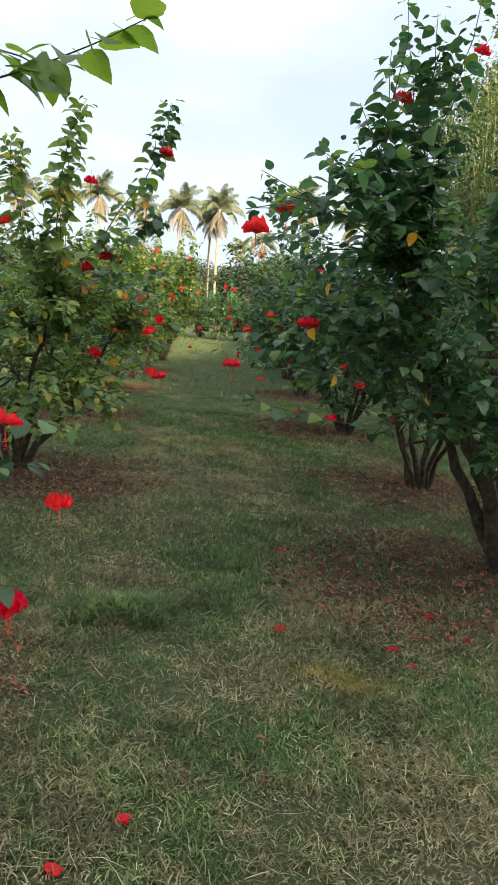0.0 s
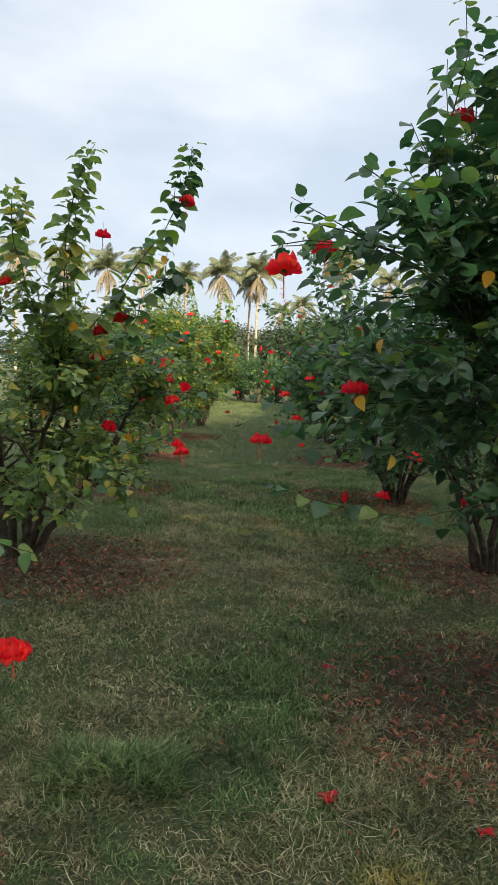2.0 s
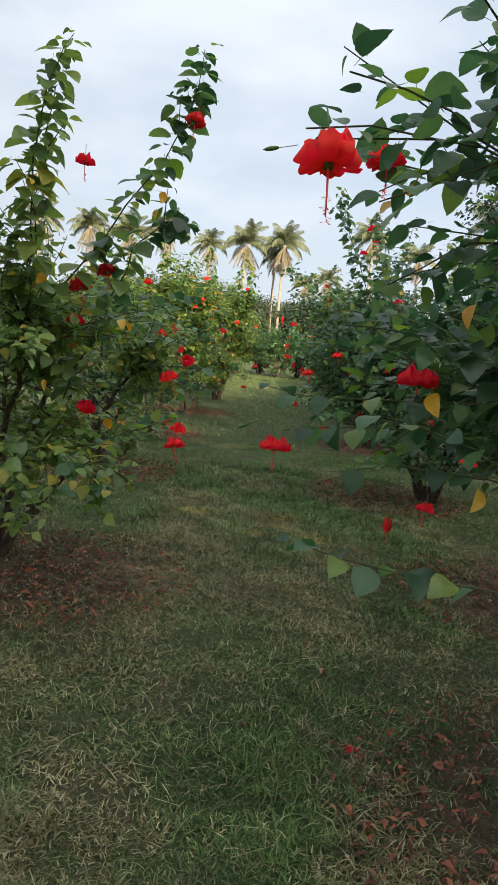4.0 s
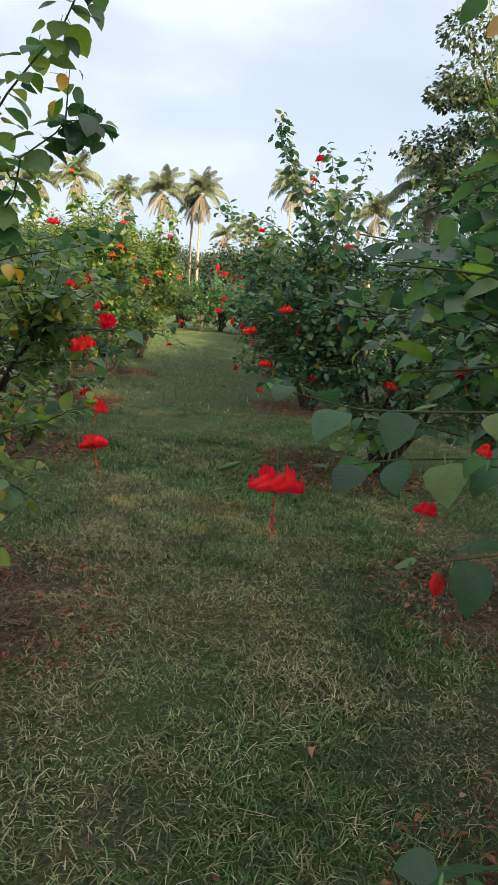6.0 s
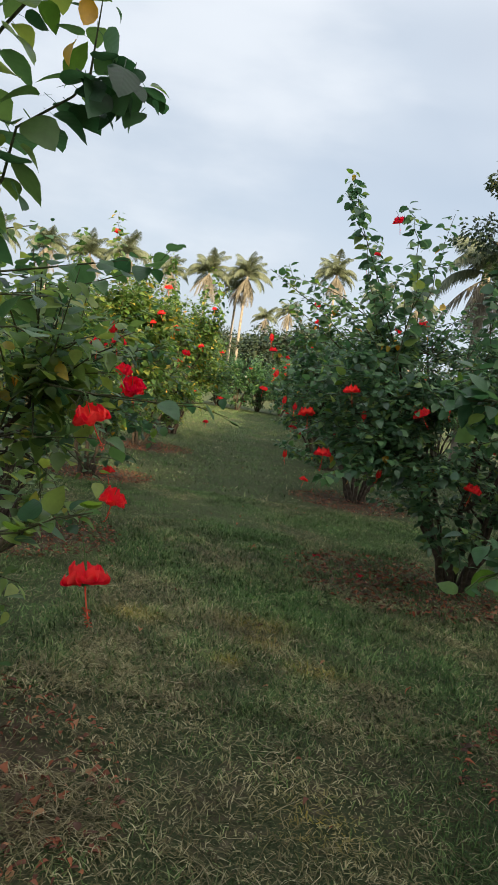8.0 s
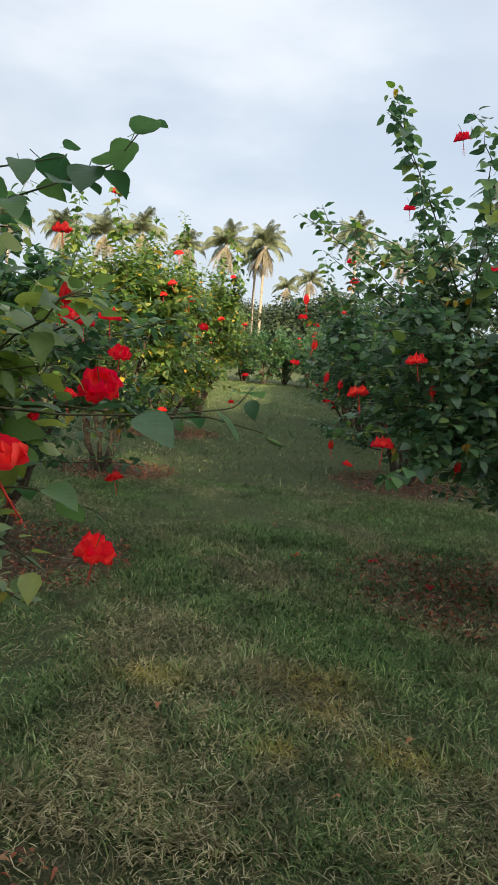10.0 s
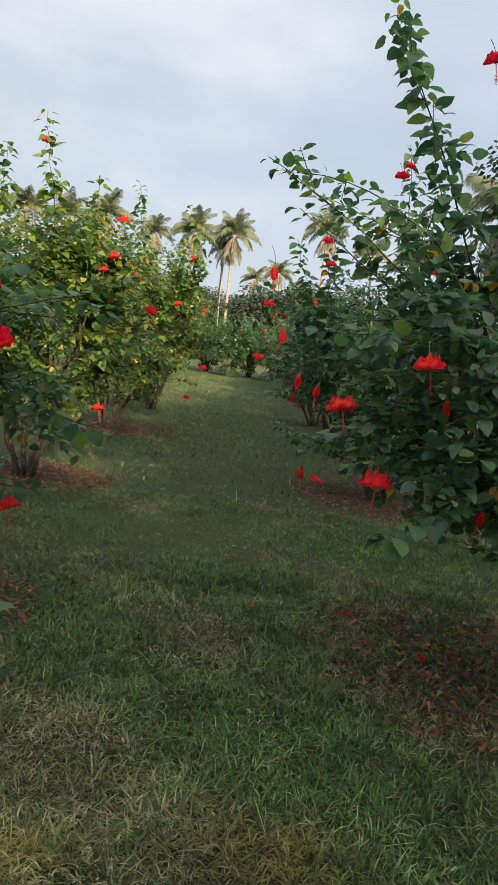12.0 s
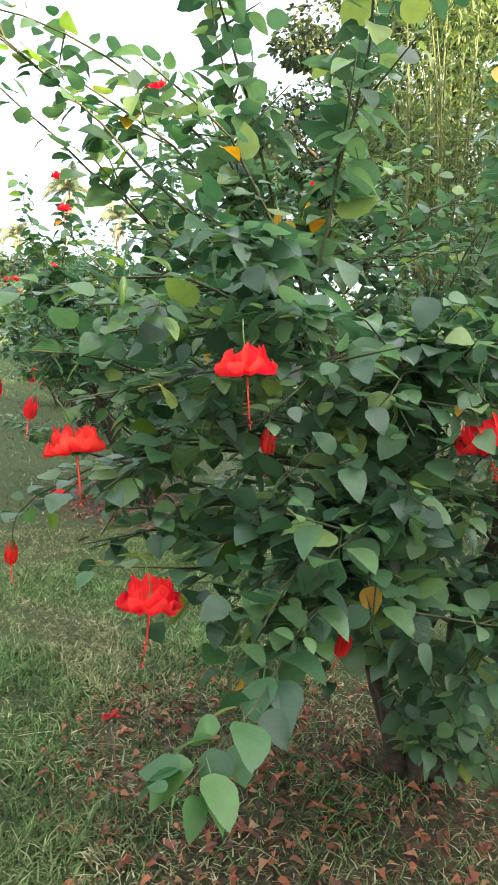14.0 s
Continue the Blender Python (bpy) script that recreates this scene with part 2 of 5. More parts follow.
def grass_material():
    m, nt, nodes, links, bsdf = material("lawn_grass")
    geo = nodes.new("ShaderNodeNewGeometry")
    green = ramp_node(nodes, [(0.0, (0.028, 0.07, 0.022)), (0.4, (0.068, 0.14, 0.044)), (0.8, (0.145, 0.24, 0.08)), (1.0, (0.27, 0.35, 0.15))])
    straw = ramp_node(nodes, [(0.0, (0.11, 0.09, 0.045)), (0.55, (0.25, 0.215, 0.115)), (1.0, (0.54, 0.48, 0.32))])
    links.new(geo.outputs["Random Per Island"], green.inputs["Fac"])
    links.new(geo.outputs["Random Per Island"], straw.inputs["Fac"])
    dry = nodes.new("ShaderNodeAttribute")
    dry.attribute_name = "dry"
    mix = nodes.new("ShaderNodeMix")
    mix.data_type = "RGBA"
    links.new(dry.outputs["Fac"], mix.inputs["Factor"])
    links.new(green.outputs["Color"], mix.inputs["A"])
    links.new(straw.outputs["Color"], mix.inputs["B"])
    # sun flecks on the walk, painted into the blade colour
    sun_fleck = nodes.new("ShaderNodeAttribute")
    sun_fleck.attribute_name = "sun_fleck"
    mix2 = nodes.new("ShaderNodeMix")
    mix2.data_type = "RGBA"
    mix2.inputs["B"].default_value = (0.46, 0.35, 0.07, 1)
    links.new(sun_fleck.outputs["Fac"], mix2.inputs["Factor"])
    links.new(mix.outputs["Result"], mix2.inputs["A"])
    # uneven vigour of the turf: hand-sized clumps and wider drifts
    clumps = noise_node(nodes, links, 16.0, 3, 0.65, geo.outputs["Position"])
    drifts = noise_node(nodes, links, 2.4, 2, 0.5, geo.outputs["Position"])
    both = nodes.new("ShaderNodeMath")
    links.new(clumps.outputs["Fac"], both.inputs[0])
    links.new(drifts.outputs["Fac"], both.inputs[1])
    vigour = nodes.new("ShaderNodeMapRange")
    vigour.inputs["From Min"].default_value, vigour.inputs["From Max"].default_value = 0.72, 1.28
    vigour.inputs["To Min"].default_value, vigour.inputs["To Max"].default_value = 0.55, 1.5
    links.new(both.outputs["Value"], vigour.inputs["Value"])
    mix = nodes.new("ShaderNodeHueSaturation")
    mix.inputs["Saturation"].default_value = 1.08
    links.new(vigour.outputs["Result"], mix.inputs["Value"])
    links.new(mix2.outputs["Result"], mix.inputs["Color"])
    links.new(mix.outputs["Color"], bsdf.inputs["Base Color"])
    bsdf.inputs["Roughness"].default_value = 0.6
    bsdf.inputs["Specular IOR Level"].default_value = 0.3
    tr = nodes.new("ShaderNodeBsdfTranslucent")
    links.new(mix.outputs["Color"], tr.inputs["Color"])
    ms = nodes.new("ShaderNodeMixShader")
    ms.inputs["Fac"].default_value = 0.25
    links.new(bsdf.outputs["BSDF"], ms.inputs[1])
    links.new(tr.outputs["BSDF"], ms.inputs[2])
    links.new(ms.outputs["Shader"], nodes["Material Output"].inputs["Surface"])
    return m


def ground_material():
    m, nt, nodes, links, bsdf = material("turf_and_soil")
    pos = nodes.new("ShaderNodeNewGeometry").outputs["Position"]
    n1 = noise_node(nodes, links, 0.9, 5, 0.6, pos)
    n2 = noise_node(nodes, links, 70.0, 8, 0.78, pos)
    n3 = noise_node(nodes, links, 7.0, 9, 0.72, pos)
    turf = ramp_node(nodes, [(0.3, (0.045, 0.075, 0.03)), (0.5, (0.07, 0.11, 0.045)), (0.68, (0.115, 0.14, 0.065))])
    links.new(n1.outputs["Fac"], turf.inputs["Fac"])
    thatch = ramp_node(nodes, [(0.38, (0.02, 0.028, 0.013)), (0.52, (0.08, 0.09, 0.045)), (0.64, (0.18, 0.17, 0.095))])
    links.new(n2.outputs["Fac"], thatch.inputs["Fac"])
    mx = nodes.new("ShaderNodeMix")
    mx.data_type = "RGBA"
    mx.inputs["Factor"].default_value = 0.65
    links.new(turf.outputs["Color"], mx.inputs["A"])
    links.new(thatch.outputs["Color"], mx.inputs["B"])
    soil = ramp_node(nodes, [(0.32, (0.05, 0.035, 0.024)), (0.52, (0.1, 0.075, 0.052)), (0.7, (0.19, 0.15, 0.108))])
    links.new(n3.outputs["Fac"], soil.inputs["Fac"])
    bare = nodes.new("ShaderNodeAttribute")
    bare.attribute_name = "bare"
    add = nodes.new("ShaderNodeMath")
    add.operation = "ADD"
    sub = nodes.new("ShaderNodeMapRange")
    sub.inputs["From Min"].default_value, sub.inputs["From Max"].default_value = 0.3, 0.7
    sub.inputs["To Min"].default_value, sub.inputs["To Max"].default_value = -0.35, 0.35
    links.new(n3.outputs["Fac"], sub.inputs["Value"])
    links.new(bare.outputs["Fac"], add.inputs[0])
    links.new(sub.outputs["Result"], add.inputs[1])
    step = nodes.new("ShaderNodeMapRange")
    step.inputs["From Min"].default_value, step.inputs["From Max"].default_value = 0.3, 0.7
    links.new(add.outputs["Value"], step.inputs["Value"])
    mx2 = nodes.new("ShaderNodeMix")
    mx2.data_type = "RGBA"
    links.new(step.outputs["Result"], mx2.inputs["Factor"])
    links.new(mx.outputs["Result"], mx2.inputs["A"])
    links.new(soil.outputs["Color"], mx2.inputs["B"])
    links.new(mx2.outputs["Result"], bsdf.inputs["Base Color"])
    bsdf.inputs["Roughness"].default_value = 0.95
    bsdf.inputs["Specular IOR Level"].default_value = 0.15
    bump = nodes.new("ShaderNodeBump")
    bump.inputs["Strength"].default_value, bump.inputs["Distance"].default_value = 0.8, 0.02
    links.new(n2.outputs["Fac"], bump.inputs["Height"])
    links.new(bump.outputs["Normal"], bsdf.inputs["Normal"])
    return m


M_GRASS = grass_material()
M_GROUND = ground_material()


# ---- mesh helpers ----
class Soup:
    """Collects vertices and triangles for one mesh."""

    def __init__(self):
        self.v, self.f, self.n = [], [], 0

    def add(self, verts, tris):
        self.v.append(np.asarray(verts, dtype=np.float32))
        self.f.append(np.asarray(tris, dtype=np.int32) + self.n)
        self.n += len(verts)

    def stamp(self, tv, tf, mats, offs):
        """Lays the template (tv, tf) at each 3x3 matrix and offset."""
        if len(mats) == 0:
            return
        k = len(tv)
        v = np.einsum("nij,kj->nki", mats, tv) + offs[:, None, :]
        f = tf[None] + (np.arange(len(mats)) * k)[:, None, None]
        self.add(v.reshape(-1, 3), f.reshape(-1, 3))

    def tube(self, pts, radii, sides=6):
        pts = np.asarray(pts, dtype=float)
        n = len(pts)
        tan = np.gradient(pts, axis=0)
        tan /= np.linalg.norm(tan, axis=1)[:, None] + 1e-9
        ref = np.array([0.31, 0.92, 0.24]) if abs(tan[0][2]) > 0.6 else np.array([0.05, 0.1, 1.0])
        a = np.cross(tan, ref)
        a /= np.linalg.norm(a, axis=1)[:, None] + 1e-9
        b = np.cross(tan, a)
        ang = np.arange(sides) * 2 * np.pi / sides
        r = np.broadcast_to(np.asarray(radii, dtype=float), (n,))[:, None, None]
        ring = pts[:, None] + r * (np.cos(ang)[None, :, None] * a[:, None] + np.sin(ang)[None, :, None] * b[:, None])
        i = np.arange(n - 1)[:, None] * sides
        j = np.arange(sides)[None]
        jn = (j + 1) % sides
        q = np.stack([i + j, i + jn, i + sides + jn, i + sides + j], -1).reshape(-1, 4)
        tris = np.concatenate([q[:, [0, 1, 2]], q[:, [0, 2, 3]]])
        cap = np.array([[(n - 1) * sides, (n - 1) * sides + k, (n - 1) * sides + k + 1] for k in range(1, sides - 1)])
        self.add(ring.reshape(-1, 3), np.concatenate([tris, cap]))

    def mesh(self, name, mat, smooth=True):
        me = bpy.data.meshes.new(name)
        v, f = np.concatenate(self.v), np.concatenate(self.f)
        me.vertices.add(len(v))
        me.vertices.foreach_set("co", v.ravel())
        me.loops.add(f.size)
        me.loops.foreach_set("vertex_index", f.ravel())
        me.polygons.add(len(f))
        me.polygons.foreach_set("loop_start", np.arange(0, f.size, 3, dtype=np.int32))
        me.update(calc_edges=True)
        if smooth:
            me.polygons.foreach_set("use_smooth", np.ones(len(f), dtype=bool))
        me.materials.append(mat)
        return me


def part(name, mesh, parent, label="", m=None):
    """One mesh as a part under a thing or another part, placed in the parent's space."""
    ob = new(name, mesh)
    ob.parent = parent
    if m is not None:
        ob.matrix_basis = m
    return tagged(ob, label)


def thing(name, label, category, group="", at=(0, 0, 0), rz=0.0):
    ob = new(name)
    ob.empty_display_size = 0.2
    ob.matrix_basis = pose(*at, 0, 0, rz)
    return tagged(ob, label, category, group)


def bezier(a, b, c, n):
    t = np.linspace(0, 1, n)[:, None]
    return (1 - t) ** 2 * a + 2 * t * (1 - t) * b + t ** 2 * c


# ---- leaf and flower shapes ----
def leaf_template(fine, droop=0.2, fold=0.28, twist=0.0):
    """An ovate, pointed leaf 1 long, folded along its midrib and drooping at the tip, with a short stalk."""
    if fine:
        ys = np.array([0.0, 0.08, 0.2, 0.33, 0.46, 0.6, 0.74, 0.86, 0.95, 1.0])
        ws = np.array([0.07, 0.25, 0.355, 0.395, 0.39, 0.34, 0.25, 0.145, 0.055, 0.0])
    else:
        ys = np.array([0.0, 0.14, 0.42, 0.74, 1.0])
        ws = np.array([0.08, 0.31, 0.365, 0.2, 0.0])
    v, f = [], []
    mid = lambda y: 0.05 * math.sin(y * 2.2) - droop * y * y
    for k, (y, w) in enumerate(zip(ys, ws)):
        v.append((0, y, mid(y)))
        if k < len(ys) - 1:
            tooth = 0.022 if (fine and k % 2) else 0.0
            wave = 0.012 * math.sin(y * 9.0) if fine else 0.0
            v += [(-w - tooth, y - 0.02 - 0.03 * w, mid(y) + w * (fold - twist * y) + wave), (w + tooth, y - 0.03 * w, mid(y) + w * (fold + twist * y) - wave)]
    for k in range(len(ys) - 1):
        a = 3 * k
        b = 3 * (k + 1)
        if k < len(ys) - 2:
            f += [(a, b, b + 1), (a, b + 1, a + 1), (a, a + 2, b + 2), (a, b + 2, b)]
        else:
            f += [(a, b, a + 1), (a, a + 2, b)]
    if fine:
        n = len(v)
        v += [(-0.012, -0.3, 0.03), (0.012, -0.3, 0.03), (0.014, 0.02, -0.004), (-0.014, 0.02, -0.004)]
        f += [(n, n + 1, n + 2), (n, n + 2, n + 3)]
    return np.array(v, dtype=float), np.array(f)


HABITS = [(0.08, 0.1, 0.02), (0.18, 0.2, -0.03), (0.3, 0.32, 0.06)]          # droop, fold and twist of flat, usual and curled leaves
LEAVES_FINE, LEAVES_PLAIN = [leaf_template(True, *h) for h in HABITS], [leaf_template(False, *h) for h in HABITS]
LEAF_PLAIN = LEAVES_PLAIN[1]
LEAF_FOLDED = (np.array([(0, 0, 0), (0, 0.42, 0.02), (0, 1.0, -0.16), (-0.38, 0.36, 0.1), (0.38, 0.38, 0.11)]), np.array([(0, 1, 3), (1, 2, 3), (0, 4, 1), (1, 4, 2)]))
LEAF_SMALL = (np.array([(0, 0, 0), (-0.3, 0.45, 0.05), (0.3, 0.5, 0.04), (0, 1.0, -0.12)]), np.array([(0, 2, 1), (1, 2, 3)]))


def leaf_mesh(name, mat, shape):
    s = Soup()
    s.add(*shape)
    return s.mesh(name, mat)


LEAF_MESHES = [leaf_mesh("leaf", M_LEAF_ONE, sh) for sh in LEAVES_FINE]
LEAF_YOUNG_LIT_MESHES = [leaf_mesh("young_lit_leaf", M_LEAF_YOUNG_LIT, sh) for sh in LEAVES_FINE]
LEAF_YELLOW_MESH = leaf_mesh("yellow_leaf", M_YELLOW, LEAVES_FINE[2])


def flower_meshes(seed, nu=9, nv=13, hairs=26, closed=False):
    """A hanging five-petalled hibiscus flower: ruffled recurved petals, long pistil with a brush tip, calyx and stalk. Origin at the calyx."""
    rng = np.random.default_rng(seed)
    pet = Soup()
    for p in range(5 if closed else 10):
        inner = p > 4
        az = p * 2 * math.pi / 5 + rng.normal(0, 0.12) + 0.63 * inner
        u = np.linspace(0, 1, nu)[:, None]
        v = np.linspace(-1, 1, nv)[None]
        ph, curl = rng.uniform(0, 6), rng.uniform(0.45, 1.0)
        scallop = 1 - 0.07 * v ** 6 + 0.05 * np.sin(v * 8 + ph)
        if closed:          # furled petals hang as a narrow twisted roll
            uu = u * scallop
            width = 0.003 + 0.011 * np.sin(np.clip(uu * 2.6, 0, 2.5))
            x = 0.004 + 0.007 * np.sin(uu * 2.8) + 0.002 * np.sin(v * 4 + ph)
            y = v * width
            zz = 0.012 - 0.062 * uu + 0.002 * np.sin(v * 6 + ph)
        else:               # petals flare out from the throat and curl back upward into a ruffled ball
            uu = u * scallop
            width = (0.006 + 0.037 * np.sin(np.clip(uu * 1.75, 0, 2.0))) * (0.8 if inner else 1.0)
            r = 0.004 + (0.03 if inner else 0.05) * np.sin(uu * 1.75) * rng.uniform(0.9, 1.08)
            ruf = 0.0085 * u ** 1.3 * np.sin(v * 6.0 + ph + u * 2) + 0.003 * u ** 2 * np.sin(v * 13 + ph * 2)
            x = r * (1 - 0.3 * v ** 2 * u) - ruf * 0.8
            y = v * width
            zz = (0.048 if inner else 0.024) * curl * uu ** 1.5 - 0.009 * np.sin(uu * 3.1) + ruf + 0.005 * v * u * math.sin(ph)
        x = x * np.ones_like(v)
        c, s_ = math.cos(az), math.sin(az)
        co = np.stack([x * c - y * s_, x * s_ + y * c, np.broadcast_to(zz, x.shape)], -1).reshape(-1, 3)
        i = (np.arange(nu - 1)[:, None] * nv + np.arange(nv - 1)[None]).ravel()
        pet.add(co, np.concatenate([np.stack([i, i + 1, i + nv + 1], -1), np.stack([i, i + nv + 1, i + nv], -1)]))
    pis = Soup()
    bend = rng.normal(0, 0.006, 2)
    pts = bezier(np.array([0, 0, 0.0]), np.array([0, 0, -0.045]), np.array([bend[0], bend[1], -0.092]), 6)
    pis.tube(pts, np.linspace(0.0026, 0.0014, 6), 5)
    tip = pts[-1]
    for k in range(hairs):
        q = pts[3 + k % 3] + (pts[5] - pts[3]) * rng.uniform(0, 0.35)
        d = rng.normal(0, 1, 3)
        d[2] = abs(d[2]) * -0.5
        d /= np.linalg.norm(d)
        e = q + d * rng.uniform(0.006, 0.011)
        w = np.cross(d, [0.3, 0.5, 0.8]) * 0.0022
        pis.add([q, e + w, e - w, e + d * 0.003], [(0, 1, 2), (1, 3, 2)])
    cal = Soup()
    cal.tube(np.array([[0, 0, -0.010], [0, 0, 0.0], [0, 0, 0.014], [0, 0, 0.02]]), [0.010, 0.009, 0.006, 0.002], 6)
    top = np.array([rng.normal(0, 0.02), rng.normal(0, 0.02), 0.10])
    cal.tube(bezier(np.array([0, 0, 0.016]), np.array([0, 0, 0.06]), top, 5), 0.0016, 4)
    return pet.mesh("flower", M_PETAL), pis.mesh("pistil", M_PISTIL), cal.mesh("calyx", M_CALYX)


FLOWERS = [flower_meshes(20 + k) for k in range(5)]
FAR_FLOWERS = [flower_meshes(26 + k, 4, 4, 6) for k in range(3)]
CLOSED_FLOWERS = [flower_meshes(33 + k, 7, 5, 12, True) for k in range(2)]


def bud_mesh():
    s = Soup()
    s.tube(np.array([[0, 0, 0.09], [0, 0.004, 0.05], [0, 0, 0.02]]), 0.0015, 4)
    s.tube(np.array([[0, 0, 0.022], [0, 0, 0.012], [0, 0, -0.004], [0, 0, -0.022], [0, 0, -0.034]]), [0.003, 0.007, 0.0085, 0.006, 0.001], 7)
    return s.mesh("bud", M_CALYX)


BUD_MESH = bud_mesh()


# ---- hibiscus bushes ----
def aisle_x(y):
    """The middle line of the mown strip that people walk on."""
    return np.interp(y, [0.0, 1.0, 2.4, 3.9, 5.6, 7.6, 14.0], [0.0, 0.03, -0.09, -0.31, -0.42, -0.16, -0.7])


def leaf_frames(pos, out, rng, droop=0.5, flat=0.9):
    """Rotations for leaves at pos that point along out: blades face up and outward, tips droop."""
    n = len(pos)
    d = out + rng.normal(0, 0.35, (n, 3))
    d[:, 2] = d[:, 2] * 0.5 - droop * rng.uniform(0.2, 1.8, n) + rng.normal(0, 0.2, n)
    d /= np.linalg.norm(d, axis=1)[:, None] + 1e-9
    up = rng.normal(0, 0.5, (n, 3)) + np.array([0, 0, flat]) + 0.3 * out
    side = np.cross(d, up)
    side /= np.linalg.norm(side, axis=1)[:, None] + 1e-9
    nor = np.cross(side, d)
    return np.stack([side, d, nor], -1)


def hibiscus_bush(x, y, seed, label, radii=(1.25, 1.25, 0.95), centre=(0, 0, 1.25), stems=7, shoots=150, per=24,
                  leaders=(), sprays=(), flowers=(), random_flowers=14, singles=150, yellow=10, lean=(0, 0), leaf=0.098, fine=True, floor=0.3, face=0.0, thick=1.0, skin=None, yellow_at=(), closed=(), trunks=(), boughs=(), buds=(), spray_leaves=1.0):
    """A multi-stemmed shrub. leaders: tips of tall upright shoots; sprays: tips of long reaching branches; flowers,
    closed: places of open and furled flowers; boughs: lines of near branches with leaf count, leaf size and whether
    their leaves are brightened as if backlit (all in world metres).
    """
    rng = np.random.default_rng(seed)
    bush = thing("hibiscus_bush", label, "bush", "hibiscus bushes along the grass walk", (x, y, 0))
    o = np.array([x, y, 0.0])
    c = np.array(centre, dtype=float)
    R = np.array(radii, dtype=float)
    twig = Soup()
    nodes = []
    for k in range(stems):
        wood = Soup()
        a = 2 * math.pi * (k + rng.uniform(-0.3, 0.3)) / stems
        base = np.array([math.cos(a), math.sin(a), 0]) * rng.uniform(0.02, 0.09)
        base[2] = -0.04
        spread = rng.uniform(0.35, 0.65)
        end = c + np.array([math.cos(a) * R[0] * spread, math.sin(a) * R[1] * spread, rng.uniform(0.0, 0.45) * R[2]])
        midp = base * 0.4 + end * 0.6 + np.array([lean[0], lean[1], 0]) - np.array([math.cos(a), math.sin(a), 0]) * 0.12
        midp[2] = end[2] * rng.uniform(0.35, 0.5)
        pts = bezier(base, midp, end, 11) + np.concatenate([np.zeros((1, 3)), rng.normal(0, 0.018, (10, 3))])
        r0 = rng.uniform(0.022, 0.042) * thick
        rad = np.linspace(r0, 0.009, 11)
        rad[0] *= 1.35
        wood.tube(pts, rad, 7)
        nodes.append(pts[3:])
        for q in range(3):
            i = rng.integers(3, 8)
            e = pts[i] + np.clip(rng.normal(0, 1, 3), -0.9, 0.9) * R * np.array([0.3, 0.3, 0.2]) + np.array([0, 0, 0.28])
            b2 = bezier(pts[i], (pts[i] + e) / 2 + np.array([0, 0, -0.05]), e, 7)
            wood.tube(b2, np.linspace(rad[i] * 0.6, 0.006, 7), 5)
            nodes.append(b2[2:])
        part("stem", wood.mesh("stem", M_BARK), bush, "grey-brown woody stem")
    for base, via, top, r0 in trunks:
        wood = Soup()
        base, via, top = np.array(base) - o, np.array(via) - o, np.array(top) - o
        pts = bezier(base, 2 * via - 0.5 * (base + top), top, 13) + np.concatenate([np.zeros((1, 3)), rng.normal(0, 0.008, (12, 3))])
        wood.tube(pts, np.linspace(r0, r0 * 0.3, 13) * np.concatenate([[1.4, 1.15], rng.uniform(0.92, 1.08, 11)]), 9)
        part("stem", wood.mesh("stem", M_BARK), bush, "thick leaning grey-brown trunk")
        nodes.append(pts[5:])
    nodes = np.concatenate(nodes)
    L_pos, L_out, L_size, L_big, L_droop = [], [], [], [], []

    def leafy(pts, n, first, size, taper=0.4, stalk=0.02, big=True, droop=0.28):
        t = first + (1 - first) * (np.arange(n) + rng.uniform(0, 0.8, n)) / n
        s = np.clip(t, 0, 0.999) * (len(pts) - 1)
        i = s.astype(int)
        p = pts[i] + (pts[i + 1] - pts[i]) * (s - i)[:, None]
        tan = pts[i + 1] - pts[i]
        tan /= np.linalg.norm(tan, axis=1)[:, None] + 1e-9
        az = np.arange(n) * 2.4 + rng.uniform(0, 6)
        ref = np.array([0.2, 0.1, 1.0]) if abs(tan[:, 2].mean()) < 0.8 else np.array([1.0, 0.2, 0.1])
        a = np.cross(tan, ref)
        a /= np.linalg.norm(a, axis=1)[:, None] + 1e-9
        b = np.cross(tan, a)
        out = np.cos(az)[:, None] * a + np.sin(az)[:, None] * b + 0.55 * tan
        L_pos.append(p + out * stalk * rng.uniform(0.5, 1.5, n)[:, None])
        L_out.append(out)
        L_big.append(np.full(n, big))
        L_droop.append(np.full(n, droop))
        L_size.append(size * (1 - taper * t ** 3) * rng.uniform(0.5, 1.25, n))

    def grow(tip, r0, n, first, size, arch=0.12, steps=8, taper=0.4, big=True, droop=0.28):
        d = np.linalg.norm((nodes - tip) * np.array([1, 1, 1.1]), axis=1) + 0.9 * np.clip(nodes[:, 2] - tip[2], 0, 9) + rng.uniform(0, 0.35, len(nodes))
        st = nodes[int(np.argmin(d))]
        mp = (st + tip) / 2 + np.array([0, 0, arch]) + rng.normal(0, 0.09, 3)
        pts = bezier(st, mp, tip, steps)
        pts[1:-1] += rng.normal(0, 0.006, (steps - 2, 3))
        twig.tube(pts, np.linspace(r0, 0.0018, steps), 4 if fine else 3)
        leafy(pts, n, first, size, taper, 0.02, big, droop)
        return pts

    for k in range(shoots):
        d = rng.normal(0, 1, 3)
        d[2] = d[2] * 0.9 + 0.15
        d /= np.linalg.norm(d)
        lump = 0.85 + 0.28 * math.sin(3.1 * d[0] + seed) * math.cos(2.7 * d[1] + 1.3 * seed) + 0.1 * math.sin(6 * d[2] + seed)
        tip = c + d * R * lump * (0.45 + 0.55 * rng.uniform() ** 0.45)
        tip[2] = max(tip[2], floor + 0.25 * rng.uniform())
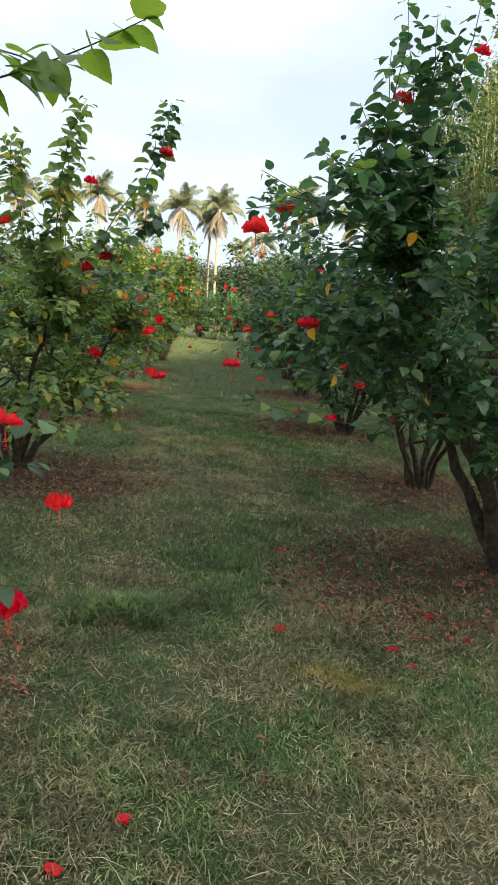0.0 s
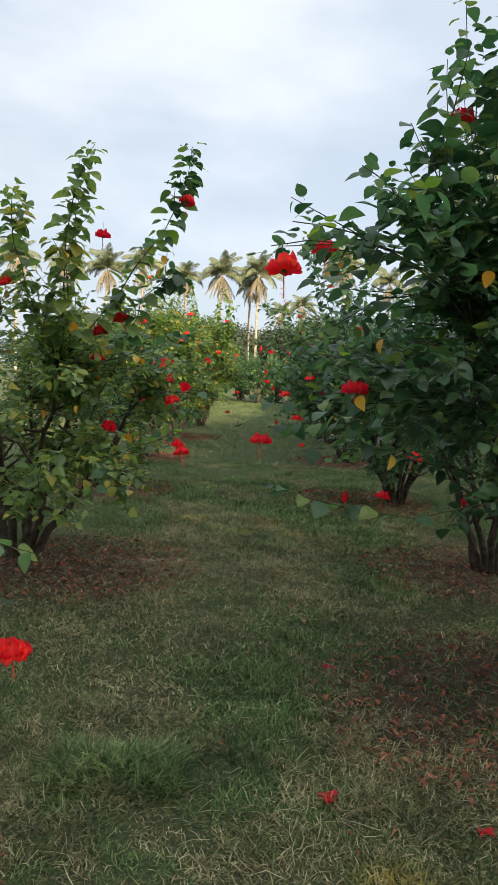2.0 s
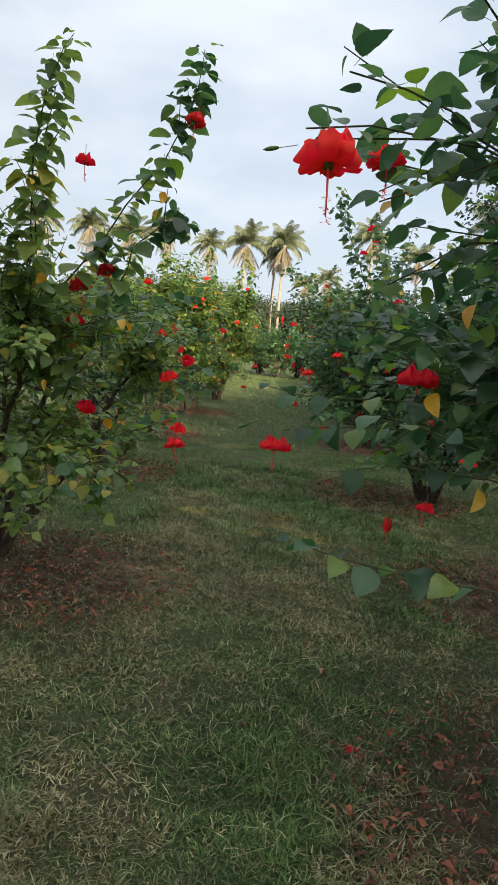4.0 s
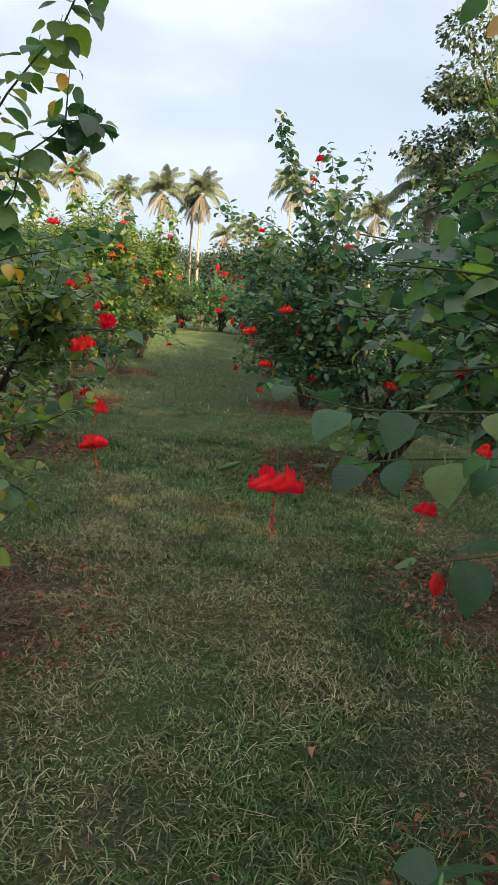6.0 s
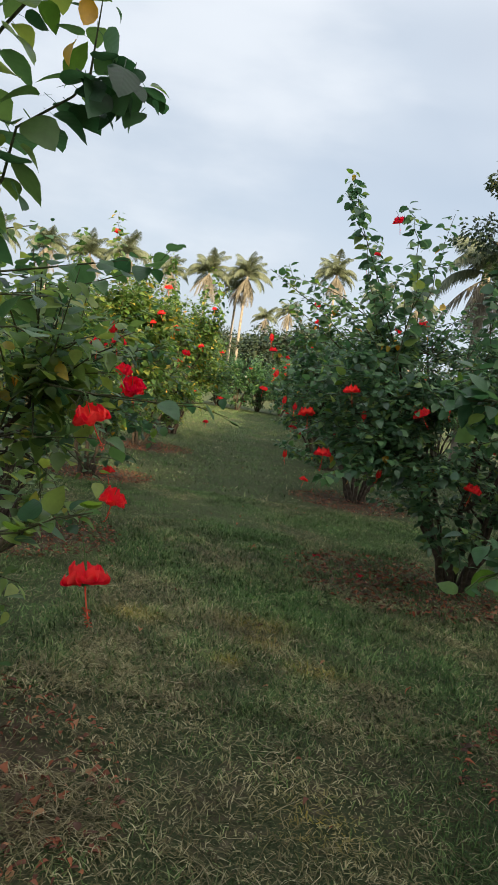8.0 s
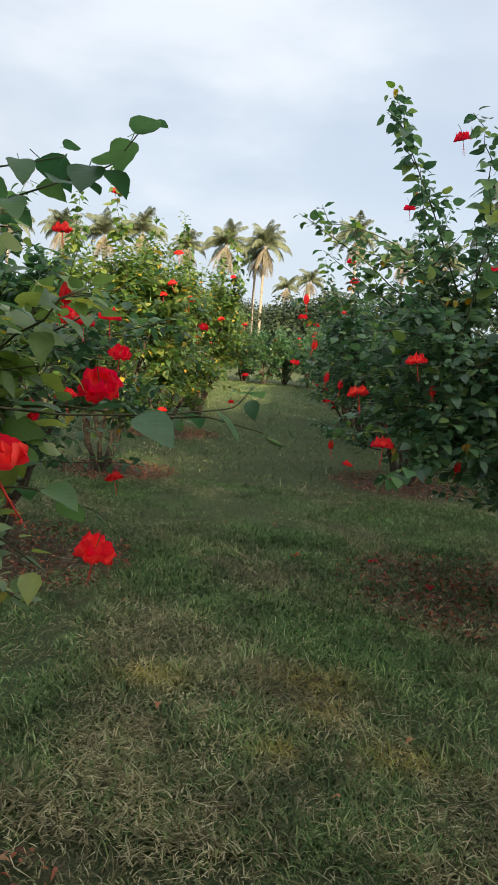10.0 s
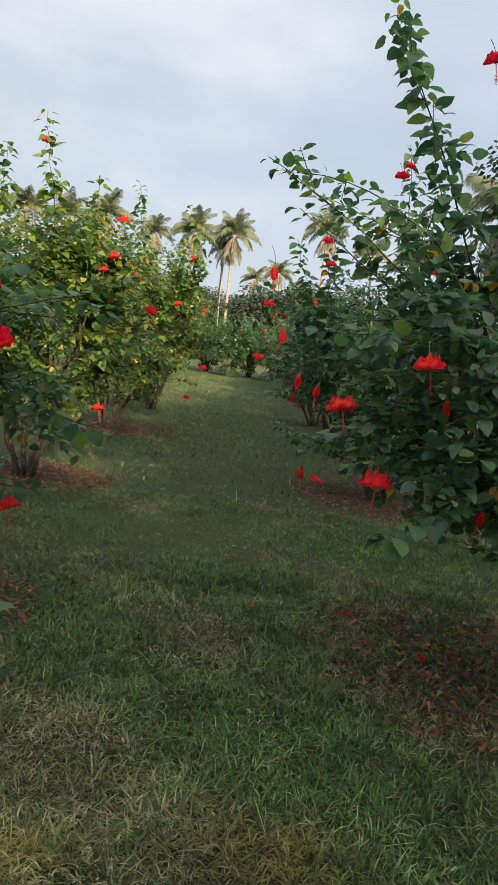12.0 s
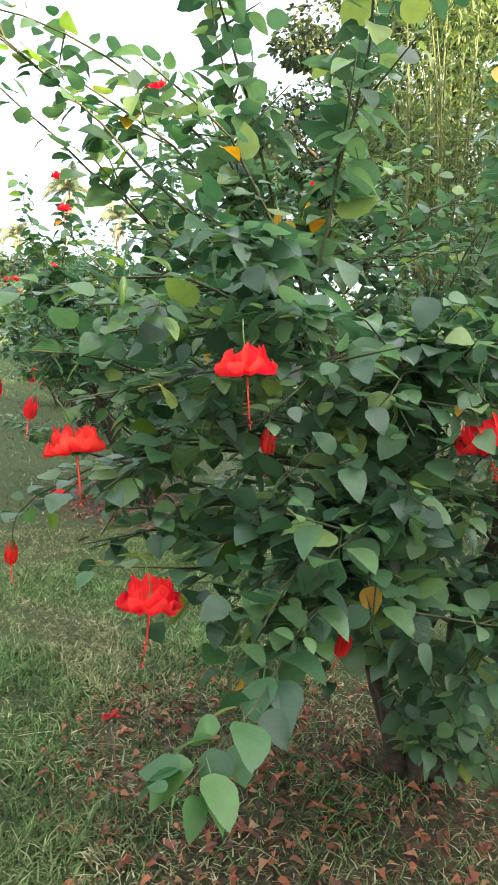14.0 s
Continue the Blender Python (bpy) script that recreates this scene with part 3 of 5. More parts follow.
        grow(tip, 0.0045, int(per * rng.uniform(0.7, 1.3)), 0.12, leaf * (0.8 if fine else 1.0), 0.1 if d[2] < 0.4 else -0.03, 7 if fine else 5, 0.3, False, 0.16)
    for tip in leaders:
        via = np.array(tip[3:]) - o if len(tip) > 3 else None
        tip = np.array(tip[:3]) - o
        st = nodes[int(np.argmin(np.linalg.norm((nodes - (tip if via is None else via)) * np.array([0.85, 0.85, 0.3]) + np.array([0, 0, 0.15]), axis=1)))]
        mp = st * 0.5 + tip * 0.5 + np.array([rng.normal(0, 0.12), rng.normal(0, 0.12), -0.08])
        if via is not None:
            mp = 2 * via - 0.5 * (st + tip)
        pts = bezier(st, mp, tip, 12)
        pts[1:-1] += rng.normal(0, 0.012, (10, 3))
        twig.tube(pts, np.linspace(0.0058, 0.0018, 12), 5)
        ln = np.linalg.norm(tip - st)
        leafy(pts, int(54 * ln), 0.08, leaf * 1.3, 0.45, 0.035, True, 0.6)
        for q in range(4):
            i = rng.integers(2, 9)
            e = pts[i] + np.array([rng.normal(0, 0.1), rng.normal(0, 0.12), rng.uniform(0.06, 0.24)])
            b2 = bezier(pts[i], (pts[i] + e) / 2, e, 5)
            twig.tube(b2, np.linspace(0.004, 0.0016, 5), 4)
            leafy(b2, 7, 0.2, leaf, 0.4, 0.03, True, 0.55)
    for tip in sprays:
        tip = np.array(tip) - o
        pts = grow(tip, 0.0055, int(spray_leaves * 18 * np.linalg.norm(tip - nodes[int(np.argmin(np.linalg.norm(nodes - tip, axis=1)))]) + 11 * spray_leaves), 0.15, leaf * 0.94, 0.16, 10, 0.25, True, 0.12)
        for q in range(2):
            i = rng.integers(4, 8)
            e = pts[i] + (pts[-1] - pts[i]) * 0.6 + rng.normal(0, 0.1, 3)
            b2 = bezier(pts[i], (pts[i] + e) / 2, e, 5)
            twig.tube(b2, np.linspace(0.003, 0.0015, 5), 4)
            leafy(b2, 8, 0.15, leaf * 0.88, 0.25)
    near_leaves = []
    for line, count, size, backlit in boughs:
        line = np.array(line) - o
        st = nodes[int(np.argmin(np.linalg.norm(nodes - line[0], axis=1)))]
        back = bezier(st, (st + line[0]) / 2 + np.array([0, 0, 0.06]), line[0], 7)
        q = np.linspace(0, len(line) - 1, 5 * len(line))
        fore = np.stack([np.interp(q, np.arange(len(line)), line[:, a]) for a in range(3)], -1)
        fore[1:-1] = (fore[:-2] + 2 * fore[1:-1] + fore[2:]) / 4
        twig.tube(np.concatenate([back[:-1], fore]), np.concatenate([np.linspace(0.0048, 0.0028, 6), np.linspace(0.0028, 0.0011, len(fore))]), 5)
        leafy(back, 9, 0.3, size, 0.0, 0.02, False, 0.2)
        for k in range(count):
            i = min(int((k + 0.6) / count * (len(fore) - 1)), len(fore) - 2)
            tan = fore[i + 1] - fore[i]
            tan /= np.linalg.norm(tan) + 1e-9
            side = np.cross(tan, (0, 0, 1)) * (1 if k % 2 else -1)
            out = side * rng.uniform(0.5, 1.0) + tan * rng.uniform(0.2, 0.9) + np.array([0, 0, rng.normal(0.05, 0.3)])
            near_leaves.append((fore[i] + out * 0.022, out, size * rng.uniform(0.75, 1.15) * (0.55 if k == count - 1 else 1.0), backlit))
        part("bud", BUD_MESH, bush, "closed green flower bud", Matrix.Translation(fore[-1]) @ Euler((2.6, 0.3, 0)).to_matrix().to_4x4() @ Matrix.Scale(0.25, 4))
    for q, a in buds:
        part("bud", BUD_MESH, bush, "swelling flower bud on a thin stalk", Matrix.Translation(np.array(q) - o) @ Euler(a).to_matrix().to_4x4() @ Matrix.Scale(0.62, 4))
    P, O, S, B = np.concatenate(L_pos), np.concatenate(L_out), np.concatenate(L_size), np.concatenate(L_big)
    D = np.concatenate(L_droop)
    keep = P[:, 2] > 0.08
    if y < 14:
        wy = P[:, 1] + y
        gap = np.abs(P[:, 0] + x - aisle_x(wy))
        keep &= ~((gap < 0.11) & (P[:, 2] > 0.95) & (P[:, 2] < 2.1) & (wy < 8.3))
    P, O, S, B, D = P[keep], O[keep], S[keep], B[keep], D[keep]
    part("twig", twig.mesh("twig", M_TWIG), bush)["kind"] = "stuff"
    mats = leaf_frames(P, O, rng, D, 1.45)
    order = np.argsort(np.abs(P[:, 0] + x - aisle_x(P[:, 1] + y)) + rng.uniform(0, 0.5, len(P)) - 0.4 * B)
    n_one = min(singles, len(P))
    one = order[:n_one]
    rest = order[n_one:]
    s = Soup()
    habit = rng.choice(3, len(P), p=[0.36, 0.42, 0.22])
    for h in range(3):
        mine = rest[habit[rest] == h]
        for shape, pick in ((LEAVES_FINE[h] if fine else LEAVES_PLAIN[h], mine[B[mine]]), (LEAVES_PLAIN[h] if fine else LEAF_FOLDED, mine[~B[mine]])):
            s.stamp(*shape, mats[pick] * S[pick][:, None, None], P[pick])
    part("foliage", s.mesh("foliage", skin or M_LEAF), bush)["kind"] = "stuff"
    for i in one:
        m4 = Matrix.Translation(P[i]) @ Matrix(mats[i].tolist()).to_4x4() @ Matrix.Scale(float(S[i]), 4)
        part("leaf", (LEAF_YOUNG_LIT_MESHES if rng.uniform() < 0.14 else LEAF_MESHES)[habit[i]], bush, "", m4)
    for p, out, size, backlit in near_leaves:
        w = leaf_frames(p[None], out[None], rng, 0.45, 1.2)[0]
        m4 = Matrix.Translation(p) @ Matrix(w.tolist()).to_4x4() @ Matrix.Scale(float(size), 4)
        part("leaf", (LEAF_YOUNG_LIT_MESHES if backlit else LEAF_MESHES)[rng.integers(3)], bush, "broad leaf at the branch tip", m4)
    shell = order[: max(1, int(len(order) * 0.6))]
    for i in rng.choice(shell, yellow, replace=False):
        w = leaf_frames(P[i:i + 1], O[i:i + 1], rng, 0.9)[0]
        m4 = Matrix.Translation(P[i] + np.array([0, 0, -0.02])) @ Matrix(w.tolist()).to_4x4() @ Matrix.Scale(float(S[i]) * 0.9, 4)
        part("yellow_leaf", LEAF_YELLOW_MESH, bush, "yellowed leaf about to drop", m4)
    for q in yellow_at:
        w = leaf_frames(np.zeros((1, 3)), rng.normal(0, 0.6, (1, 3)) * np.array([1, 1, 0]), rng, 1.1)[0]
        m4 = Matrix.Translation(np.array(q) - o) @ Matrix(w.tolist()).to_4x4() @ Matrix.Scale(leaf * 0.68, 4)
        part("yellow_leaf", LEAF_YELLOW_MESH, bush, "yellowed leaf about to drop", m4)
    spots = [np.array(q, dtype=float) - o for q in flowers]
    outer = np.argsort(-(np.linalg.norm((P - c) / R, axis=1) + rng.uniform(0, 0.4, len(P))))[: len(P) // 4]
    aisle_side = [i for i in outer if (aisle_x(y) - x) * (P[i, 0] - face) > 0 or P[i, 1] < 0]
    for i in rng.choice(aisle_side, min(random_flowers, len(aisle_side)), replace=False):
        spots.append(P[i] + O[i] * 0.05 + np.array([0, 0, -0.06]))
    for q in spots:
        pm, sm, cm = FLOWERS[rng.integers(5)] if fine else FAR_FLOWERS[rng.integers(3)]
        m4 = Matrix.Translation(q) @ Euler((rng.normal(0, 0.22), rng.normal(0, 0.22), rng.uniform(0, 6.3))).to_matrix().to_4x4() @ Matrix.Scale(rng.uniform(0.85, 1.1), 4)
        fl = part("flower", pm, bush, "red ruffled hanging flower", m4)
        part("pistil", sm, fl)
        part("calyx", cm, fl, "green calyx and stalk")
    for q in closed:
        pm, sm, cm = CLOSED_FLOWERS[rng.integers(2)]
        m4 = Matrix.Translation(np.array(q) - o) @ Euler((rng.normal(0, 0.15), rng.normal(0, 0.15), rng.uniform(0, 6.3))).to_matrix().to_4x4()
        fl = part("flower", pm, bush, "furled red flower hanging closed", m4)
        part("pistil", sm, fl)
        part("calyx", cm, fl, "green calyx and stalk")
    for i in rng.choice(outer, 5, replace=False):
        part("bud", BUD_MESH, bush, "closed green flower bud", Matrix.Translation(P[i] + O[i] * 0.04))
    return bush


# ---- ground ----
BARE = [(1.2, 4.2, 0.85), (1.6, 6.7, 0.8), (-1.5, 6.15, 0.8), (-2.2, 9.7, 0.75), (0.95, 9.8, 0.8), (1.1, 13.9, 0.8), (-2.3, 13.2, 0.6), (-2.4, 17.2, 0.8), (-1.4, 2.6, 0.6)]
WORN = [(0.1, 2.8, 0.42, 0.26), (-0.62, 1.75, 0.4, 0.3), (0.55, 1.75, 0.5, 0.25), (-0.5, 4.05, 0.22, 0.35), (0.14, 3.4, 0.2, 0.12), (-0.67, 9.94, 0.5, 0.2), (-0.3, 6.4, 0.35, 0.5), (-0.25, 8.1, 0.25, 0.3), (-0.45, 4.7, 0.25, 0.35), (0.3, 6.6, 0.4, 0.4), (-0.8, 6.2, 0.35, 0.22), (-0.3, 9.7, 0.2, 0.25)]
# straw-coloured trodden turf and lush dark turf: x, y, half-widths
PALE = [(-0.55, 4.1, 0.5, 0.75), (-0.5, 2.2, 0.7, 0.5), (0.1, 2.8, 0.45, 0.3), (0.75, 2.0, 0.5, 0.5), (-0.45, 4.8, 0.5, 0.6), (-0.1, 5.9, 0.5, 0.7), (-0.8, 5.7, 0.8, 0.8), (-0.3, 4.6, 0.6, 0.5), (-0.73, 8.2, 0.4, 0.45), (-0.4, 7.1, 0.5, 0.7), (0.35, 6.7, 0.5, 0.5), (0.45, 8.2, 0.4, 0.35), (0.5, 9.35, 0.5, 0.3), (-0.5, 9.6, 0.25, 0.2), (-1.0, 7.3, 0.5, 0.4)]
LUSH = [(-0.53, 3.38, 0.3, 0.15), (0.28, 4.35, 0.42, 0.55), (0.05, 8.95, 0.5, 0.55), (-0.2, 10.6, 0.6, 0.5), (0.15, 5.0, 0.3, 0.4), (0.2, 2.35, 0.3, 0.2), (-0.1, 1.9, 0.3, 0.3), (-0.1, 7.55, 0.3, 0.3)]


def patches(px, py, spots):
    """Soft sum of oval patches, 0 to 1."""
    return np.clip(sum(np.exp(-(((px - cx) / rx) ** 2 + ((py - cy) / ry) ** 2)) for cx, cy, rx, ry in spots), 0, 1)


def bare_at(px, py):
    """How bare the soil is: trodden and shaded-out patches under the bushes, worn spots on the walk."""
    b = np.zeros_like(px)
    for cx, cy, r in BARE:
        b = np.maximum(b, np.clip(1.35 - np.hypot(px - cx, (py - cy) * 0.9) / r, 0, 1))
    for cx, cy, rx, ry in WORN:
        b = np.maximum(b, 0.42 * np.clip(1.4 - np.hypot((px - cx) / rx, (py - cy) / ry), 0, 1))
    return b


def wave_noise(px, py, scale, seed):
    """Smooth cloudy noise about 0.5 from a few crossed waves."""
    rng = np.random.default_rng(seed)
    s = np.zeros_like(px)
    for k in range(9):
        a, f, ph = rng.uniform(0, 6.28), scale * rng.uniform(0.5, 2.2), rng.uniform(0, 6.28)
        s += np.sin((px * math.cos(a) + py * math.sin(a)) * f + ph + 0.8 * np.sin((px * math.sin(a) - py * math.cos(a)) * f * 0.7 + ph))
    return 0.5 + s / 9


def build_ground():
    xs = np.concatenate([[-3000, -600, -150, -60, -30, -15], np.arange(-8, 8.01, 0.16), [15, 30, 60, 150, 600, 3000]])
    ys = np.concatenate([[-3000, -600, -150, -40, -12, -4], np.arange(0, 20.01, 0.16), np.arange(21, 42, 1.0), [60, 100, 200, 600, 3000]])
    gx, gy = np.meshgrid(xs, ys)
    near = np.clip(1 - (np.abs(gx) - 6) / 4, 0, 1) * np.clip(1 - (gy - 30) / 10, 0, 1)
    gz = near * (0.022 * (wave_noise(gx, gy, 2.2, 3) - 0.6) + 0.012 * (wave_noise(gx, gy, 8.0, 4) - 0.6))
    s = Soup()
    nx = len(xs)
    i = (np.arange(len(ys) - 1)[:, None] * nx + np.arange(nx - 1)[None]).ravel()
    s.add(np.stack([gx, gy, gz], -1).reshape(-1, 3), np.concatenate([np.stack([i, i + 1, i + nx + 1], -1), np.stack([i, i + nx + 1, i + nx], -1)]))
    me = s.mesh("ground", M_GROUND)
    at = me.attributes.new("bare", "FLOAT", "POINT")
    at.data.foreach_set("value", bare_at(gx, gy).astype(np.float32).ravel())
    return tagged(new("ground", me), "worn shaded lawn with bare soil under the bushes", "ground", kind="structure")


def build_grass(name, n, x0, x1, y0, y1, seed, length, width, label, far=False):
    rng = np.random.default_rng(seed)
    px, py = rng.uniform(x0, x1, n), rng.uniform(y0, y1, n)
    bare = bare_at(px, py) + 0.35 * (wave_noise(px, py, 7.0, 12) - 0.5)
    clump = wave_noise(px, py, 9.0, 5)
    keep = rng.uniform(0, 1, n) > np.clip(bare * 0.95, 0, 0.72) + np.clip(0.3 - clump, 0, 0.15)
    px, py, clump = px[keep], py[keep], clump[keep]
    n = len(px)
    patch = wave_noise(px, py, 2.6, 7)
    tuft = patches(px, py, [(-0.52, 3.36, 0.28, 0.13), (0.15, 4.2, 0.3, 0.3)])
    lush, pale = patches(px, py, LUSH), patches(px, py, PALE)
    # spots where sunlight is painted onto the turf
    flecks = patches(px, py, [(0.42, 2.9, 0.12, 0.06), (0.56, 2.8, 0.13, 0.09), (-0.12, 7.92, 0.11, 0.08), (-0.3, 7.6, 0.09, 0.07), (-0.14, 8.2, 0.2, 0.14), (-0.93, 8.1, 0.16, 0.1), (0.16, 7.62, 0.14, 0.09), (0.1, 6.3, 0.16, 0.14)])
    dry_share = np.clip(0.06 + 0.06 * (py < 7.2) - 0.1 * (py > 10.0) + 0.36 * pale - 0.3 * lush - 0.34 * patches(px, py, [(0.3, 9.6, 1.8, 1.5)]) + 1.0 * (patch - 0.5) * (0.5 + wave_noise(px, py, 0.9, 8)) + 0.9 * (wave_noise(px, py, 14.0, 18) - 0.5) - 0.3 * tuft + 1.1 * np.clip(bare_at(px, py), 0, 0.5), 0.05, 0.92)
    dry = rng.uniform(0, 1, n) < dry_share
    ln = length * rng.uniform(0.5, 1.35, n) * (0.6 + 0.75 * clump + 0.9 * np.clip(tuft, 0, 1) + 0.9 * np.clip(wave_noise(px, py, 5.0, 15) - 0.62, 0, 0.4))
    ln = np.where(dry, ln * 0.75, ln)
    az = rng.uniform(0, 2 * np.pi, n)
    lean = np.where(dry, rng.uniform(0.9, 1.5, n), rng.uniform(0.55, 1.45, n))
    hx, hy = np.cos(az), np.sin(az)
    up, outw = np.cos(lean), np.sin(lean)
    w = width * rng.uniform(0.6, 1.3, n)
    z0 = np.where(dry, rng.uniform(0, 0.012, n), -0.006)
    b = np.stack([px, py, z0], -1)
    sx = np.stack([-hy * w, hx * w, np.zeros(n)], -1)
    d1 = np.stack([hx * outw * 0.75, hy * outw * 0.75, up * 1.0 + 0.04], -1) * (ln * 0.55)[:, None]
    d2 = np.stack([hx * (outw + 0.25), hy * (outw + 0.25), up * 0.6], -1) * (ln * 0.5)[:, None]
    s = Soup()
    if far:
        v = np.stack([b - sx, b + sx, b + d1 + d2], 1).reshape(-1, 3)
        f = np.arange(3 * n).reshape(n, 3)
        k = 3
    else:
        v = np.stack([b - sx, b + sx, b + d1 + sx * 0.8, b + d1 - sx * 0.8, b + d1 + d2], 1).reshape(-1, 3)
        i = np.arange(n)[:, None] * 5
        f = np.concatenate([i + np.array([[0, 1, 2]]), i + np.array([[0, 2, 3]]), i + np.array([[3, 2, 4]])])
        k = 5
    s.add(v, f)
    me = s.mesh(name, M_GRASS)
    at = me.attributes.new("dry", "FLOAT", "POINT")
    at.data.foreach_set("value", np.repeat(np.where(dry, rng.uniform(0.7, 1.0, n), np.clip(0.2 + 0.7 * (patch - 0.4) + 0.25 * pale - 0.2 * lush, 0, 0.6) * rng.uniform(0, 1, n)).astype(np.float32), k))
    at = me.attributes.new("sun_fleck", "FLOAT", "POINT")
    at.data.foreach_set("value", np.repeat((flecks * rng.uniform(0.0, 0.75, n)).astype(np.float32), k))
    return tagged(new(name, me), label, "grass", kind="stuff")


build_ground()
build_grass("grass", 3600, -0.76, -0.28, 3.2, 3.5, 38, 0.075, 0.003, "dense dark green grass tuft in the walk")
build_grass("grass", 120000, -1.2, 1.5, 1.2, 4.0, 36, 0.04, 0.0018, "fine lawn grass on the trodden walk")
build_grass("grass", 230000, -2.6, 2.4, 1.0, 7.0, 31, 0.046, 0.0024, "short mixed green and straw-coloured lawn grass")
build_grass("grass", 90000, -1.4, 1.4, 7.0, 11.0, 37, 0.062, 0.0032, "longer broad-bladed grass beside the bushes")
build_grass("grass", 290000, -3.2, 2.8, 7.0, 13.0, 32, 0.046, 0.003, "short green lawn grass between the bush rows", True)
build_grass("grass", 160000, -7.0, 6.5, 13.0, 40.0, 33, 0.07, 0.006, "distant mown lawn grass", True)
build_grass("grass", 40000, -6.5, -2.6, 4.0, 13.0, 34, 0.07, 0.004, "lawn grass behind the bushes", True)
build_grass("grass", 40000, 2.4, 6.5, 4.0, 13.0, 35, 0.07, 0.004, "lawn grass behind the bushes", True)


def build_straw(name, n, x0, x1, y0, y1, seed, label):
    """Loose dry stalks lying on the turf."""
    rng = np.random.default_rng(seed)
    px, py = rng.uniform(x0, x1, n), rng.uniform(y0, y1, n)
    az, ln = rng.uniform(0, 6.28, n), 0.03 + 0.12 * rng.uniform(0, 1, n) ** 2.5
    w = rng.uniform(0.0008, 0.0017, n)
    a = np.stack([px, py, rng.uniform(0.012, 0.032, n)], -1)
    d = np.stack([np.cos(az), np.sin(az), rng.normal(0, 0.1, n)], -1) * ln[:, None]
    side = np.stack([-np.sin(az), np.cos(az), np.zeros(n)], -1)
    mid = a + d * 0.5 + side * (ln * rng.normal(0, 0.12, n))[:, None] + np.array([0, 0, 0.006])
    ww = side * w[:, None]
    s = Soup()
    i = np.arange(n)[:, None] * 6
    v = np.stack([a - ww, a + ww, mid - ww, mid + ww, a + d - ww * 0.5, a + d + ww * 0.5], 1).reshape(-1, 3)
    s.add(v, np.concatenate([i + np.array([[0, 1, 3]]), i + np.array([[0, 3, 2]]), i + np.array([[2, 3, 5]]), i + np.array([[2, 5, 4]])]))
    me = s.mesh(name, M_GRASS)
    at = me.attributes.new("dry", "FLOAT", "POINT")
    at.data.foreach_set("value", np.ones(6 * n, dtype=np.float32))
    return tagged(new(name, me), label, "straw", kind="stuff")


build_straw("straw", 13000, -1.8, 1.8, 1.0, 10.5, 51, "loose pale dry stalks lying on the lawn")
build_straw("straw", 900, -1.2, -0.62, 5.96, 6.34, 52, "heap of dry straw raked beside the walk")


def build_litter(name, n, spots, seed, label, least=0.015, most=0.052):
    """Dry fallen leaves, curled, lying on the soil."""
    rng = np.random.default_rng(seed)
    P = []
    for cx, cy, r in spots:
        k = n // len(spots)
        a, q = rng.uniform(0, 6.28, k), r * 1.15 * np.sqrt(rng.uniform(0, 1, k))
        P.append(np.stack([cx + np.cos(a) * q, cy + np.sin(a) * q, rng.uniform(0.01, 0.03, k)], -1))
    P = np.concatenate(P)
    m = len(P)
    az = rng.uniform(0, 6.28, m)
    d = np.stack([np.cos(az), np.sin(az), rng.normal(0, 0.22, m)], -1)
    up = rng.normal(0, 0.3, (m, 3)) + np.array([0, 0, 1.0])
    side = np.cross(d, up)
    side /= np.linalg.norm(side, axis=1)[:, None]
    d /= np.linalg.norm(d, axis=1)[:, None]
    mats = np.stack([side * rng.uniform(0.25, 0.9, m)[:, None], d, np.cross(side, d)], -1) * rng.uniform(least, most, m)[:, None, None]
    s = Soup()
    half = m // 2
    s.stamp(*LEAF_PLAIN, mats[:half] * np.array([1, 1, 2.2]), P[:half])
    s.stamp(*LEAF_FOLDED, mats[half:] * np.array([1, 1, 1.8]), P[half:])
    return tagged(new(name, s.mesh(name, M_LITTER)), label, "leaf litter", kind="stuff")


build_litter("fallen_leaves", 10800, BARE, 41, "brown and rusty fallen leaves on the soil")
build_litter("fallen_leaves", 260, [(-0.2, 4.0, 2.4), (-0.4, 9.0, 2.4), (-0.6, 14.0, 2.5)], 42, "scattered dry leaves on the lawn")
build_litter("fallen_leaves", 330, [(1.0, 9.35, 0.5), (1.2, 9.5, 0.6), (1.2, 4.1, 0.7), (-1.4, 5.9, 0.6), (0.75, 9.9, 0.45)], 43, "large curled orange-brown leaves under the bushes", 0.04, 0.075)


# ---- the bushes along the walk ----
hibiscus_bush(-2.1, 2.8, 1, "hibiscus bush whose branches overhang the grass", (1.0, 0.9, 0.8), (0.0, 0, 1.25), shoots=110, per=30,
              sprays=[(-0.86, 2.6, 0.98), (-0.98, 2.5, 0.62), (-0.95, 2.5, 1.2)],
              boughs=[([(-0.66, 1.72, 1.97), (-0.5, 1.7, 2.02), (-0.38, 1.69, 2.07), (-0.27, 1.67, 2.12)], 15, 0.09, True),
                      ([(-0.74, 1.72, 1.98), (-0.62, 1.7, 2.05), (-0.53, 1.69, 2.03), (-0.43, 1.68, 1.96)], 11, 0.09, True),
                      ([(-1.0, 2.62, 1.06), (-0.76, 2.59, 1.08), (-0.57, 2.56, 1.05)], 8, 0.088, False),
                      ([(-0.98, 2.66, 0.86), (-0.8, 2.63, 0.9), (-0.68, 2.62, 0.88)], 5, 0.08, False),
                      ([(-0.95, 2.06, 0.62), (-0.74, 2.02, 0.67), (-0.58, 2.0, 0.68)], 5, 0.07, False)],
              flowers=[(-0.66, 2.62, 0.76), (-0.65, 2.02, 0.61), (-0.76, 2.3, 1.11)], buds=[((-0.49, 2.0, 0.61), (0.2, -0.6, 0.0))], random_flowers=0, singles=140)
